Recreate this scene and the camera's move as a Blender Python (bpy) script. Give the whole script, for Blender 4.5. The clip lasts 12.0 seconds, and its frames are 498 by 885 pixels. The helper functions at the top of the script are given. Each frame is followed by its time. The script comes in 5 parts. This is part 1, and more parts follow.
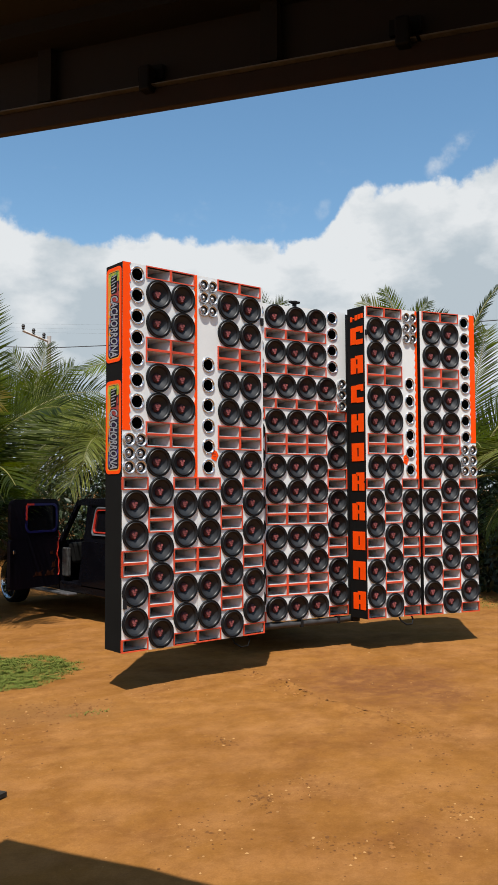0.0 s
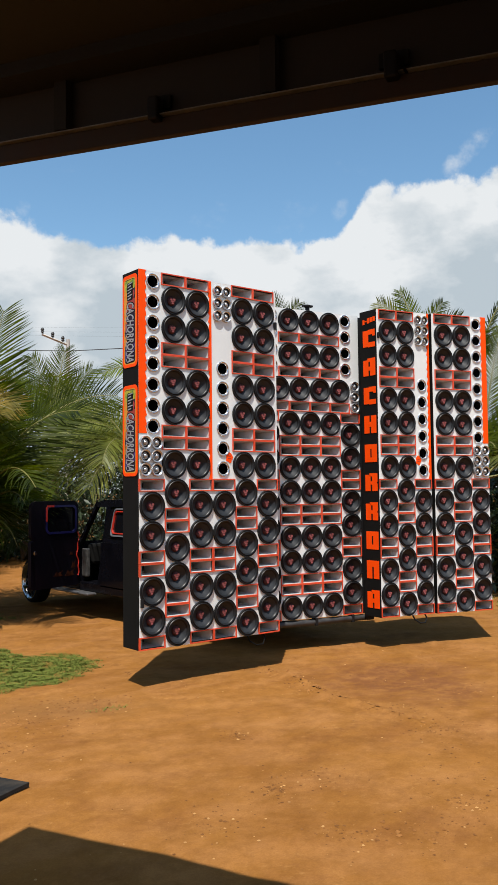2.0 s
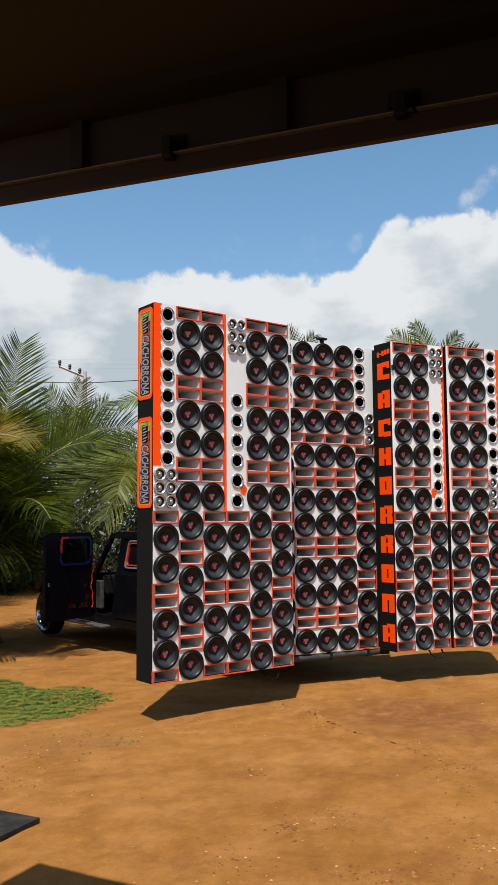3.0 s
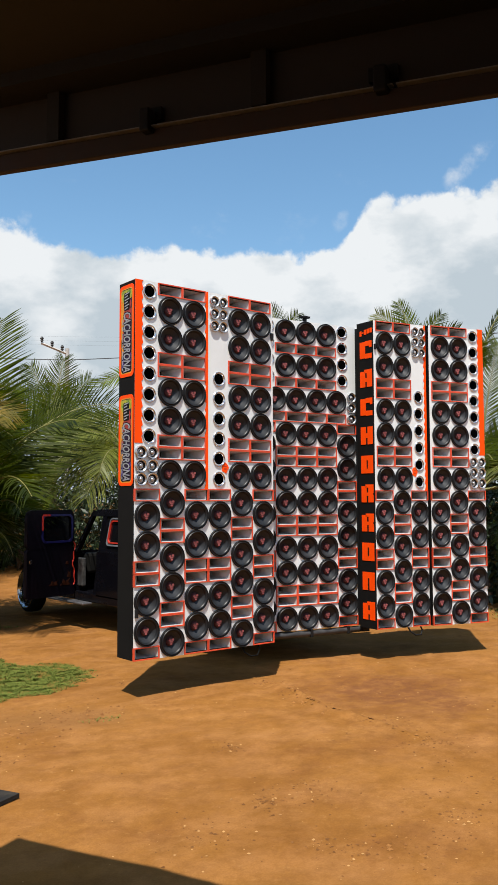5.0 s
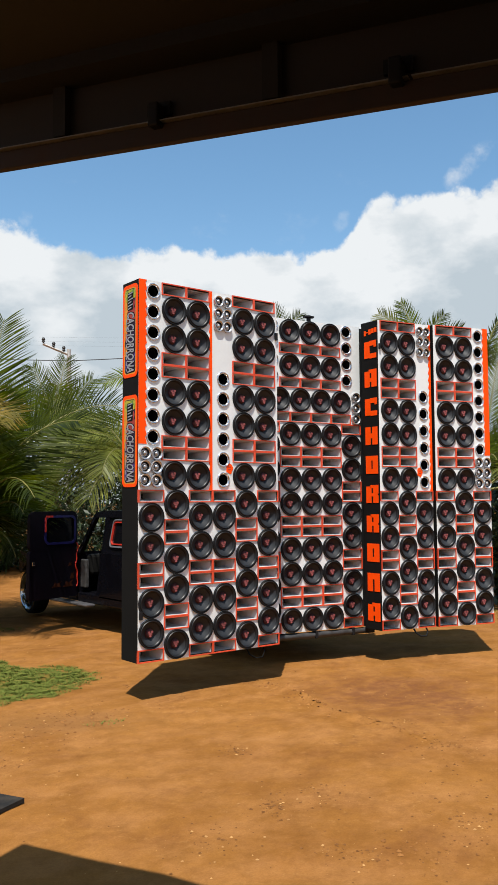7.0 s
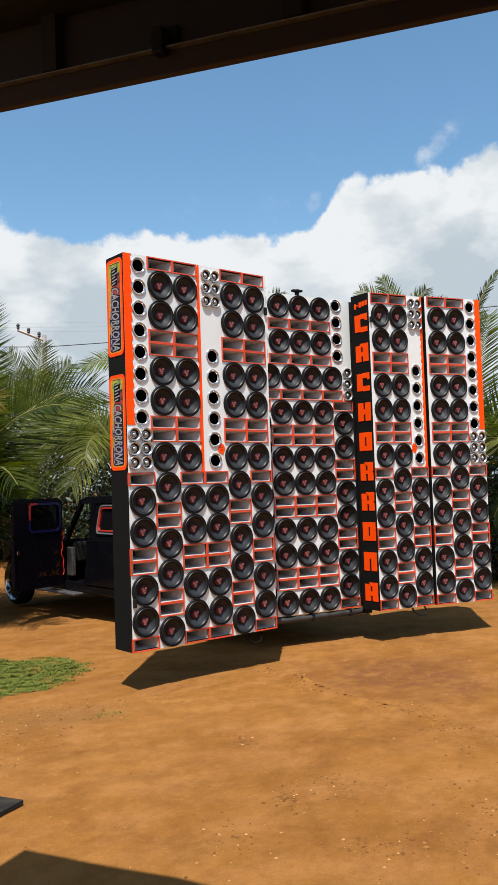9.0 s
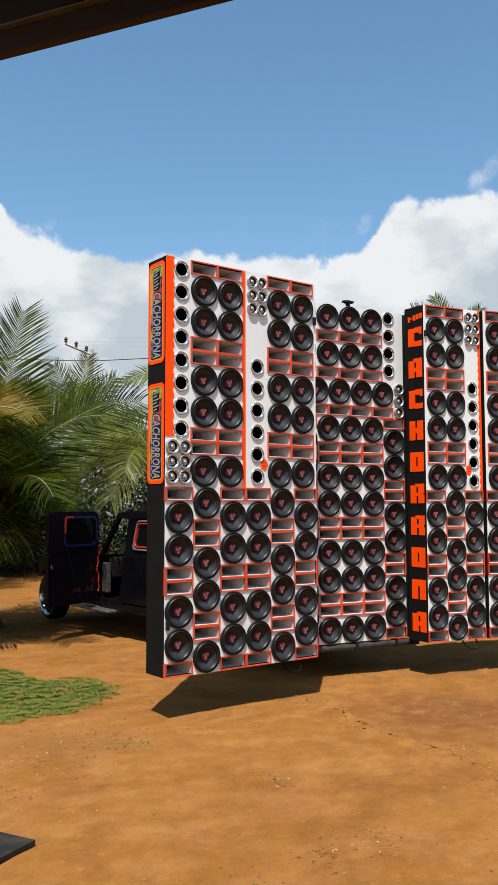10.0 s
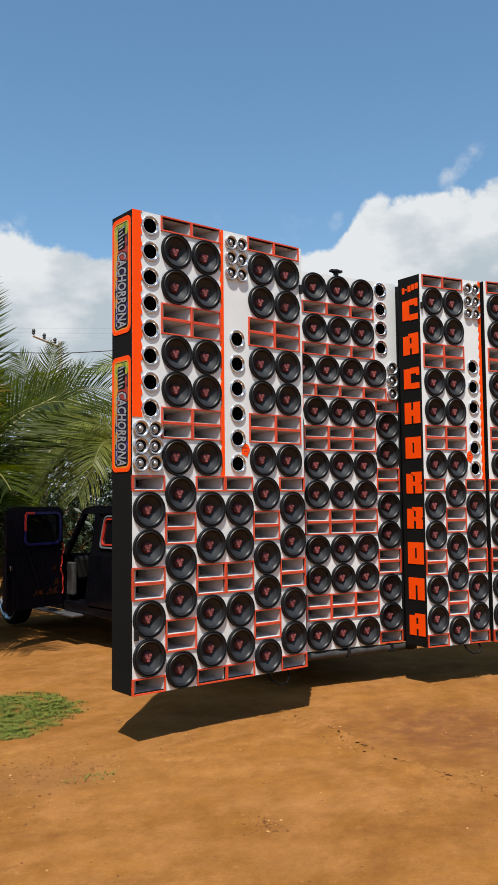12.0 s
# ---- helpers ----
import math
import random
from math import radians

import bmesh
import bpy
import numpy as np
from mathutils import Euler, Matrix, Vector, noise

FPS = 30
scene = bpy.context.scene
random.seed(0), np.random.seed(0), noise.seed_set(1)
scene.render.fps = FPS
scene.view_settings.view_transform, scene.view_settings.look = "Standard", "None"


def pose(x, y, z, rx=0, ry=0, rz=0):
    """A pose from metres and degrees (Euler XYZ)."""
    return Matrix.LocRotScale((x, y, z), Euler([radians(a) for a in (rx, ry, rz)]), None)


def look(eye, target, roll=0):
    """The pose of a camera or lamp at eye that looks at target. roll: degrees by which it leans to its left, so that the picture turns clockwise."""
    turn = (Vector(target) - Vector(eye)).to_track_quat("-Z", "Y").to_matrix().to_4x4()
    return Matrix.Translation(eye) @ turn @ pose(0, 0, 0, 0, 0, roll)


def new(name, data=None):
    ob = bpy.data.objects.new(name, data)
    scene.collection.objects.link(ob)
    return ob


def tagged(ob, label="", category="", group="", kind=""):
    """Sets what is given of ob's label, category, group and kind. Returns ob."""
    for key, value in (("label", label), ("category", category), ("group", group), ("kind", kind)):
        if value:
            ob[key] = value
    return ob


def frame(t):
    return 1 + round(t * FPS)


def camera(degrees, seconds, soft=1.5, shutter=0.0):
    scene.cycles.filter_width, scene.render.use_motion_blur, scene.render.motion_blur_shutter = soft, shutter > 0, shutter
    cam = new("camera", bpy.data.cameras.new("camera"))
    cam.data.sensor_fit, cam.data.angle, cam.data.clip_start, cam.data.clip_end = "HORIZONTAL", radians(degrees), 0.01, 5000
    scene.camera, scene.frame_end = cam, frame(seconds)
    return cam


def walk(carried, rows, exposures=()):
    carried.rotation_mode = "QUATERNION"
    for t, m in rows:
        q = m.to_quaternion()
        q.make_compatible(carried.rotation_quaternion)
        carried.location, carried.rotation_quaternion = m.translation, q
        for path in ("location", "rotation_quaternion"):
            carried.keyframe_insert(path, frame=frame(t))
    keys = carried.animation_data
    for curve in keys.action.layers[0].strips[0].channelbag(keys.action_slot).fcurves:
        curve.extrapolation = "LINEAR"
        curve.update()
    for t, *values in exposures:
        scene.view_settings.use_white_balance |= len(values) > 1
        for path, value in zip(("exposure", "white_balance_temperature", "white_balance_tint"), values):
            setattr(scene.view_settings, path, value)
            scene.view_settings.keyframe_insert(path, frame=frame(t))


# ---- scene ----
cam = camera(32.8, 12.0, soft=1.45)
PATH = [
    (0, (-4.618, -7.714, 2.089), (-3.349, -6.172, 2.203), -0.3),
    (0.5, (-4.715, -7.675, 2.073), (-3.387, -6.181, 2.137), -0.1),
    (1, (-4.729, -7.748, 2.079), (-3.462, -6.205, 2.2), 0.1),
    (1.5, (-4.702, -7.872, 2.076), (-3.451, -6.315, 2.174), 0.5),
    (2, (-4.703, -7.907, 2.093), (-3.469, -6.338, 2.209), -0.6),
    (2.5, (-4.697, -7.923, 2.098), (-3.443, -6.373, 2.249), -0.6),
    (3, (-4.696, -7.924, 2.097), (-3.494, -6.337, 2.288), -0.4),
    (3.2, (-4.692, -7.926, 2.1), (-3.464, -6.359, 2.294), -0.4),
    (5, (-4.673, -7.931, 2.096), (-3.438, -6.364, 2.236), -0.2),
    (5.5, (-4.66, -7.926, 2.098), (-3.432, -6.353, 2.224), -0.4),
    (6, (-4.666, -7.924, 2.099), (-3.434, -6.355, 2.247), 0.0),
    (6.5, (-4.654, -7.924, 2.095), (-3.408, -6.367, 2.243), -0.3),
    (6.7, (-4.663, -7.904, 2.1), (-3.434, -6.333, 2.238), -0.4),
    (8.3, (-4.66, -7.643, 2.104), (-3.38, -6.114, 2.269), -0.19),
    (8.5, (-4.659, -7.609, 2.103), (-3.373, -6.083, 2.236), -0.78),
    (9, (-4.583, -7.493, 2.074), (-3.309, -5.955, 2.175), -1.91),
    (9.5, (-4.369, -7.338, 2.079), (-3.199, -5.727, 2.269), -0.86),
    (10, (-4.262, -7.098, 2.053), (-3.071, -5.498, 2.203), -0.12),
    (10.5, (-4.218, -6.849, 2.05), (-2.928, -5.33, 2.221), -2.28),
    (11, (-4.101, -6.674, 2.018), (-2.821, -5.14, 2.118), -0.99),
    (11.5, (-3.86, -6.435, 2.052), (-2.644, -4.856, 2.212), -1.08),
    (12, (-3.665, -6.202, 2), (-2.424, -4.64, 2.142), -0.59),
]
walk(cam, [(t, look(eye, target, roll)) for t, eye, target, roll in PATH], exposures=[(0, 0.24), (1.5, 0.31), (3, 0.27), (5, 0.38), (8.5, 0.38), (9.5, 0.37), (11, 0.35), (12, 0.25)])


# ---- world and sun ----
SUN_DIR = Vector((0.31, 0.31, -1.0)).normalized()
world = bpy.data.worlds.new("sky")
scene.world = world
world.use_nodes = True


def sky_world():
    nt = world.node_tree
    nt.nodes.clear()
    N, L = nt.nodes.new, nt.links.new
    out = N("ShaderNodeOutputWorld")
    sky = N("ShaderNodeTexSky")
    sky.sky_type = "NISHITA"
    sky.sun_disc = False
    sky.sun_elevation, sky.sun_rotation = radians(66), radians(225)
    sky.air_density, sky.dust_density, sky.ozone_density = 1.0, 0.6, 1.6
    blue = N("ShaderNodeBackground")
    blue.inputs[1].default_value = 0.132
    deep = N("ShaderNodeHueSaturation")
    deep.inputs["Hue"].default_value, deep.inputs["Saturation"].default_value = 0.49, 1.12
    L(sky.outputs[0], deep.inputs["Color"])
    L(deep.outputs[0], blue.inputs[0])
    co = N("ShaderNodeTexCoord")
    sep = N("ShaderNodeSeparateXYZ")
    L(co.outputs["Generated"], sep.inputs[0])

    def math_node(op, a, b=None, c=None):
        m = N("ShaderNodeMath")
        m.operation = op
        for k, v in enumerate((a, b, c)):
            if v is None:
                continue
            if isinstance(v, (int, float)):
                m.inputs[k].default_value = v
            else:
                L(v, m.inputs[k])
        return m.outputs[0]

    def fbm(scale, detail, rough, offset=(0, 0, 0), stretch=(1, 1, 1)):
        mp = N("ShaderNodeMapping")
        mp.inputs["Location"].default_value = offset
        mp.inputs["Scale"].default_value = stretch
        L(co.outputs["Generated"], mp.inputs[0])
        n = N("ShaderNodeTexNoise")
        n.inputs["Scale"].default_value = scale
        n.inputs["Detail"].default_value = detail
        n.inputs["Roughness"].default_value = rough
        L(mp.outputs[0], n.inputs[0])
        return n.outputs[0]

    def smooth(v, lo, hi, a=0.0, b=1.0):
        r = N("ShaderNodeMapRange")
        r.interpolation_type = "SMOOTHSTEP"
        r.inputs[1].default_value, r.inputs[2].default_value = lo, hi
        r.inputs[3].default_value, r.inputs[4].default_value = a, b
        L(v, r.inputs[0])
        return r.outputs[0]

    side = math_node("ADD", math_node("MULTIPLY", sep.outputs[0], 0.777), math_node("MULTIPLY", sep.outputs[1], -0.63))
    top = math_node("ADD", math_node("ADD", smooth(side, 0.085, 0.130, 0.298, 0.354), smooth(side, 0.13, 0.40, 0.0, 0.014)),
                    math_node("ADD", smooth(side, -0.335, -0.285, 0.05, 0.0), smooth(side, -0.29, -0.20, 0.010, -0.012)))
    puff = math_node("ADD", math_node("MULTIPLY", math_node("SUBTRACT", fbm(11, 10, 0.62, (3.1, 0.4, 0.2)), 0.5), 0.058),
                     math_node("MULTIPLY", math_node("SUBTRACT", fbm(30, 6, 0.55), 0.5), 0.034))
    gap = math_node("SUBTRACT", math_node("ADD", top, puff), sep.outputs[2])
    bank = smooth(gap, -0.003, 0.008)
    wisps = math_node("MULTIPLY", smooth(fbm(13, 8, 0.62, (0.3, 1.7, 0), (1, 1, 1.6)), 0.57, 0.76),
                      smooth(sep.outputs[2], 0.40, 0.33))

    def plume(s0, z0, slope, long, wide, amount):
        a = math_node("SUBTRACT", side, s0)
        b = math_node("SUBTRACT", math_node("SUBTRACT", sep.outputs[2], z0), math_node("MULTIPLY", a, slope))
        r2 = math_node("ADD", math_node("POWER", math_node("DIVIDE", a, long), 2.0), math_node("POWER", math_node("DIVIDE", b, wide), 2.0))
        ragged = math_node("ADD", r2, math_node("MULTIPLY", math_node("SUBTRACT", fbm(34, 7, 0.62, (5.0, 1.0, 2.0)), 0.5), 5.0))
        return smooth(ragged, 1.3, -1.1, 0.0, amount)
    loose = math_node("MAXIMUM", plume(0.226, 0.366, 0.8, 0.026, 0.014, 0.6), math_node("MAXIMUM", plume(0.092, 0.318, 0.3, 0.009, 0.010, 0.35), math_node("MAXIMUM", plume(-0.262, 0.314, 0.2, 0.010, 0.009, 0.4), plume(-0.322, 0.372, 0.4, 0.016, 0.016, 0.7))))
    mask = math_node("MAXIMUM", math_node("MAXIMUM", bank, loose), math_node("MULTIPLY", wisps, 0.10))
    cloud = N("ShaderNodeBackground")
    ramp = N("ShaderNodeValToRGB")
    ramp.color_ramp.elements[0].position, ramp.color_ramp.elements[0].color = 0.15, (0.53, 0.61, 0.67, 1)
    ramp.color_ramp.elements[1].position, ramp.color_ramp.elements[1].color = 0.75, (0.86, 0.89, 0.91, 1)
    body = fbm(7, 7, 0.55, (1.2, 2.2, 0.7), (1, 1, 1.8))
    rim = smooth(gap, 0.0, 0.12, 0.36, -0.04)
    haze = smooth(sep.outputs[2], 0.02, 0.26, -0.20, 0.0)
    tone = math_node("ADD", math_node("ADD", math_node("ADD", smooth(body, 0.3, 0.72), rim), haze), smooth(side, -0.36, 0.10, -0.30, 0.0))
    L(tone, ramp.inputs[0])
    L(ramp.outputs[0], cloud.inputs[0])
    cloud.inputs[1].default_value = 0.765
    mix = N("ShaderNodeMixShader")
    L(mask, mix.inputs[0])
    L(blue.outputs[0], mix.inputs[1])
    L(cloud.outputs[0], mix.inputs[2])
    L(mix.outputs[0], out.inputs[0])


sky_world()
sun_data = bpy.data.lights.new("sun", "SUN")
sun_data.energy, sun_data.angle, sun_data.color = 5.2, radians(0.53), (1.0, 0.95, 0.87)
sun = new("sun", sun_data)
sun.matrix_world = look(-SUN_DIR * 30, (0, 0, 0))


# ---- materials ----
def material(name, base, rough=0.6, metal=0.0, vary=0.25, scale=6.0, fine=60.0, bump=0.15, bump_dist=0.004, second=None,
             per_object=0.0, spec=0.5, coat=0.0):
    """A surface with broad stains and fine grain in colour, gloss and relief, in metres of the world."""
    m = bpy.data.materials.new(name)
    m.use_nodes = True
    nt = m.node_tree
    N, L = nt.nodes.new, nt.links.new
    b = nt.nodes["Principled BSDF"]
    b.inputs["Metallic"].default_value = metal
    b.inputs["Specular IOR Level"].default_value = spec
    b.inputs["Coat Weight"].default_value = coat
    co = N("ShaderNodeTexCoord")
    big, small = N("ShaderNodeTexNoise"), N("ShaderNodeTexNoise")
    for n, sc, det in ((big, scale, 6), (small, fine, 4)):
        n.inputs["Scale"].default_value, n.inputs["Detail"].default_value = sc, det
        n.inputs["Roughness"].default_value = 0.6
        L(co.outputs["Object"], n.inputs[0])
    ramp = N("ShaderNodeValToRGB")
    dark = tuple(c * (1 - vary) for c in base) if second is None else second
    ramp.color_ramp.elements[0].position, ramp.color_ramp.elements[0].color = 0.32, (*dark, 1)
    ramp.color_ramp.elements[1].position, ramp.color_ramp.elements[1].color = 0.62, (*base, 1)
    L(big.outputs[0], ramp.inputs[0])
    hue = N("ShaderNodeHueSaturation")
    L(ramp.outputs[0], hue.inputs["Color"])
    val = N("ShaderNodeMapRange")
    val.inputs[3].default_value, val.inputs[4].default_value = 1 - vary * 0.5, 1 + vary * 0.5
    L(small.outputs[0], val.inputs[0])
    value = val.outputs[0]
    if per_object:
        info = N("ShaderNodeObjectInfo")
        r = N("ShaderNodeMapRange")
        r.inputs[3].default_value, r.inputs[4].default_value = 1 - per_object, 1 + per_object
        L(info.outputs["Random"], r.inputs[0])
        mul = N("ShaderNodeMath")
        mul.operation = "MULTIPLY"
        L(value, mul.inputs[0])
        L(r.outputs[0], mul.inputs[1])
        value = mul.outputs[0]
    L(value, hue.inputs["Value"])
    L(hue.outputs[0], b.inputs["Base Color"])
    rr = N("ShaderNodeMapRange")
    rr.inputs[3].default_value, rr.inputs[4].default_value = max(0.03, rough - 0.12), min(1, rough + 0.12)
    L(big.outputs[0], rr.inputs[0])
    L(rr.outputs[0], b.inputs["Roughness"])
    if bump:
        bp = N("ShaderNodeBump")
        bp.inputs["Strength"].default_value, bp.inputs["Distance"].default_value = bump, bump_dist
        L(small.outputs[0], bp.inputs["Height"])
        L(bp.outputs[0], b.inputs["Normal"])
    return m


WHITE = material("white_paint", (0.735, 0.76, 0.75), 0.42, vary=0.07, scale=3, fine=40, bump=0.05)
BLACK = material("black_carpet", (0.007, 0.007, 0.0065), 0.8, vary=0.3, scale=5, fine=300, bump=0.3, bump_dist=0.001, spec=0.12)
STEEL_BLACK = material("black_steel", (0.011, 0.011, 0.012), 0.6, vary=0.4, scale=8, fine=120, bump=0.08, spec=0.2)
ORANGE = material("orange_vinyl", (1.0, 0.078, 0.002), 0.55, vary=0.06, scale=4, fine=30, bump=0.03, spec=0.1)
ORANGE_FRAME = material("orange_red_frame_paint", (0.70, 0.072, 0.024), 0.45, vary=0.2, scale=6, fine=70, bump=0.05, per_object=0.12)
FLARE = material("grey_white_horn_paint", (0.41, 0.43, 0.42), 0.5, vary=0.2, scale=5, fine=50, bump=0.05, per_object=0.14)
THROAT = material("dark_horn_throat", (0.02, 0.02, 0.02), 0.7)
RUBBER = material("black_rubber_surround", (0.0095, 0.0105, 0.012), 0.42, vary=0.3, scale=12, fine=120, bump=0.08, per_object=0.15, spec=0.35)
CONE = material("black_paper_cone", (0.019, 0.021, 0.024), 0.5, vary=0.35, scale=14, fine=160, bump=0.2, bump_dist=0.002, per_object=0.2, spec=0.35)
CAP = material("dark_red_dust_cap", (0.10, 0.034, 0.032), 0.5, vary=0.3, scale=14, fine=120, spec=0.2)
RED = material("dull_red_emblem", (0.29, 0.085, 0.085), 0.6, vary=0.3, scale=30, fine=200, per_object=0.25, spec=0.15)
PIPE = material("worn_grey_pipe_paint", (0.045, 0.045, 0.045), 0.5, second=(0.02, 0.02, 0.02), scale=7, fine=60, bump=0.1, spec=0.4)
CHROME = material("chrome", (0.70, 0.70, 0.71), 0.14, metal=1.0, vary=0.08, scale=9, fine=90, bump=0.02)
ALU = material("polished_aluminium", (0.56, 0.56, 0.56), 0.26, metal=0.75, vary=0.1, scale=9, fine=90, bump=0.02)
SILVER = material("silver_vinyl", (0.32, 0.33, 0.36), 0.4, vary=0.3, scale=14, fine=90)
PURPLE = material("violet_black_vinyl", (0.028, 0.012, 0.05), 0.6, second=(0.012, 0.01, 0.02), scale=10, fine=60, spec=0.2)
YELLOW = material("yellow_green_vinyl", (0.50, 0.42, 0.02), 0.5, second=(0.03, 0.20, 0.02), scale=22, fine=60)
AMBER = material("amber_vinyl", (0.75, 0.30, 0.01), 0.5)
GREEN_VINYL = material("green_vinyl", (0.08, 0.24, 0.02), 0.5)
BLUE_VINYL = material("violet_blue_vinyl", (0.06, 0.03, 0.22), 0.5)
DECAL_RED = material("dark_red_vinyl", (0.35, 0.03, 0.02), 0.5)
CARPAINT = material("black_car_paint", (0.004, 0.004, 0.006), 0.26, vary=0.3, scale=3, fine=40, bump=0.0, coat=0.0, spec=0.13)
DOORPAINT = material("dark_airbrushed_paint", (0.003, 0.003, 0.006), 0.4, second=(0.005, 0.003, 0.006), scale=1.2, fine=9, bump=0.0, spec=0.1)
KICK_GREY = material("dull_grey_plastic", (0.06, 0.06, 0.058), 0.5, second=(0.02, 0.02, 0.02), scale=14, fine=60)
FLAME_ART = material("dim_orange_airbrush", (0.036, 0.011, 0.005), 0.5, vary=0.5, scale=14, fine=60, bump=0.0, spec=0.1)
TYRE = material("tyre_rubber", (0.008, 0.008, 0.008), 0.85, vary=0.3, scale=10, fine=90, bump=0.2, spec=0.1)
BRIGHT = material("brushed_bright_metal", (0.20, 0.20, 0.21), 0.35, metal=0.6, vary=0.3, scale=8, fine=60)
CAR_GREY = material("grey_trim", (0.13, 0.14, 0.155), 0.5, vary=0.3)
GLOW_RED = material("red_window_trim", (0.45, 0.025, 0.012), 0.4, vary=0.2)
TRIM_BLUE = material("blue_window_trim", (0.008, 0.008, 0.075), 0.4, vary=0.2)
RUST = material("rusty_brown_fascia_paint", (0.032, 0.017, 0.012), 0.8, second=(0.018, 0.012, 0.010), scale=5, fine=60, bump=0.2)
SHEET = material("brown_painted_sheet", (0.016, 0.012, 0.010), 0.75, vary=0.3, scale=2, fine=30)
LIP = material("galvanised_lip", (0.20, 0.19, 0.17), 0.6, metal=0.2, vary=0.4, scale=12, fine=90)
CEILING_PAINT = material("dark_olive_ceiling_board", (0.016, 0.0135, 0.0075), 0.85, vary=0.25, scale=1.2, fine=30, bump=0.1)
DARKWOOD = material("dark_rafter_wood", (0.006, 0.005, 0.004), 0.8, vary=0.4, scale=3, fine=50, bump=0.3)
PLASTER = material("plain_wall_plaster", (0.30, 0.25, 0.2), 0.9, vary=0.2, scale=1.5, fine=60)
BARK = material("palm_bark", (0.17, 0.10, 0.055), 0.9, vary=0.45, scale=6, fine=40, bump=0.6, bump_dist=0.02)
def leafy(m, amount=0.34):
    """Lets light through a thin leaf."""
    nt = m.node_tree
    b = nt.nodes["Principled BSDF"]
    out = nt.nodes["Material Output"]
    t, mix, hs = nt.nodes.new("ShaderNodeBsdfTranslucent"), nt.nodes.new("ShaderNodeMixShader"), nt.nodes.new("ShaderNodeHueSaturation")
    hs.inputs["Value"].default_value, hs.inputs["Saturation"].default_value, hs.inputs["Hue"].default_value = 1.5, 1.1, 0.49
    nt.links.new(b.inputs["Base Color"].links[0].from_socket, hs.inputs["Color"])
    nt.links.new(hs.outputs[0], t.inputs[0])
    mix.inputs[0].default_value = amount
    nt.links.new(b.outputs[0], mix.inputs[1])
    nt.links.new(t.outputs[0], mix.inputs[2])
    nt.links.new(mix.outputs[0], out.inputs[0])


FROND = material("green_palm_frond", (0.088, 0.116, 0.009), 0.46, second=(0.016, 0.027, 0.004), scale=1.6, fine=12, bump=0.0, per_object=0.4, spec=0.09)
# frond green darkened to put the shade inside the crowns into the colour
FROND_SHADED = material("shaded_palm_frond", (0.036, 0.055, 0.006), 0.5, second=(0.011, 0.019, 0.003), scale=1.6, fine=12, bump=0.0, per_object=0.35, spec=0.08)
# yellow-green leaf, lightened so its colour carries sun on the outer fronds
FROND_Y = material("yellow_sunlit_palm_frond", (0.17, 0.185, 0.028), 0.45, second=(0.06, 0.075, 0.012), scale=1.2, fine=12, bump=0.0, per_object=0.25, spec=0.25)
FROND_DRY = material("dry_orange_palm_frond", (0.30, 0.19, 0.014), 0.6, second=(0.10, 0.10, 0.014), scale=1.2, fine=12, bump=0.0, per_object=0.2, spec=0.2)
for _m in (FROND, FROND_SHADED, FROND_Y, FROND_DRY):
    leafy(_m)
RACHIS = material("palm_midrib", (0.24, 0.22, 0.06), 0.5, vary=0.3)
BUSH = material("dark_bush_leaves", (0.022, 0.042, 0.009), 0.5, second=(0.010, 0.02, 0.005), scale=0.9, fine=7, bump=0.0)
GRASS = material("short_green_grass", (0.142, 0.170, 0.034), 0.85, second=(0.082, 0.098, 0.019), spec=0.08, vary=0.7, scale=14, fine=160, bump=0.0)
STONE = material("pale_pebbles", (0.48, 0.27, 0.10), 0.9, second=(0.2, 0.085, 0.025), scale=2.5, fine=60, spec=0.15)
CLOD = material("orange_clods", (0.30, 0.135, 0.04), 0.95, second=(0.13, 0.05, 0.015), scale=3, fine=60, spec=0.1)
LITTER = material("dark_leaf_litter", (0.12, 0.050, 0.016), 0.95, second=(0.19, 0.085, 0.027), scale=3, fine=60, spec=0.1)
CONCRETE = material("pole_concrete", (0.48, 0.46, 0.43), 0.9, vary=0.25, scale=2, fine=40)
WIRE = material("black_wire", (0.02, 0.02, 0.02), 0.6)
MAT_RUBBER = material("dark_grey_rubber_mat", (0.018, 0.018, 0.018), 0.85, second=(0.045, 0.038, 0.03), scale=5, fine=60, bump=0.3, spec=0.05)


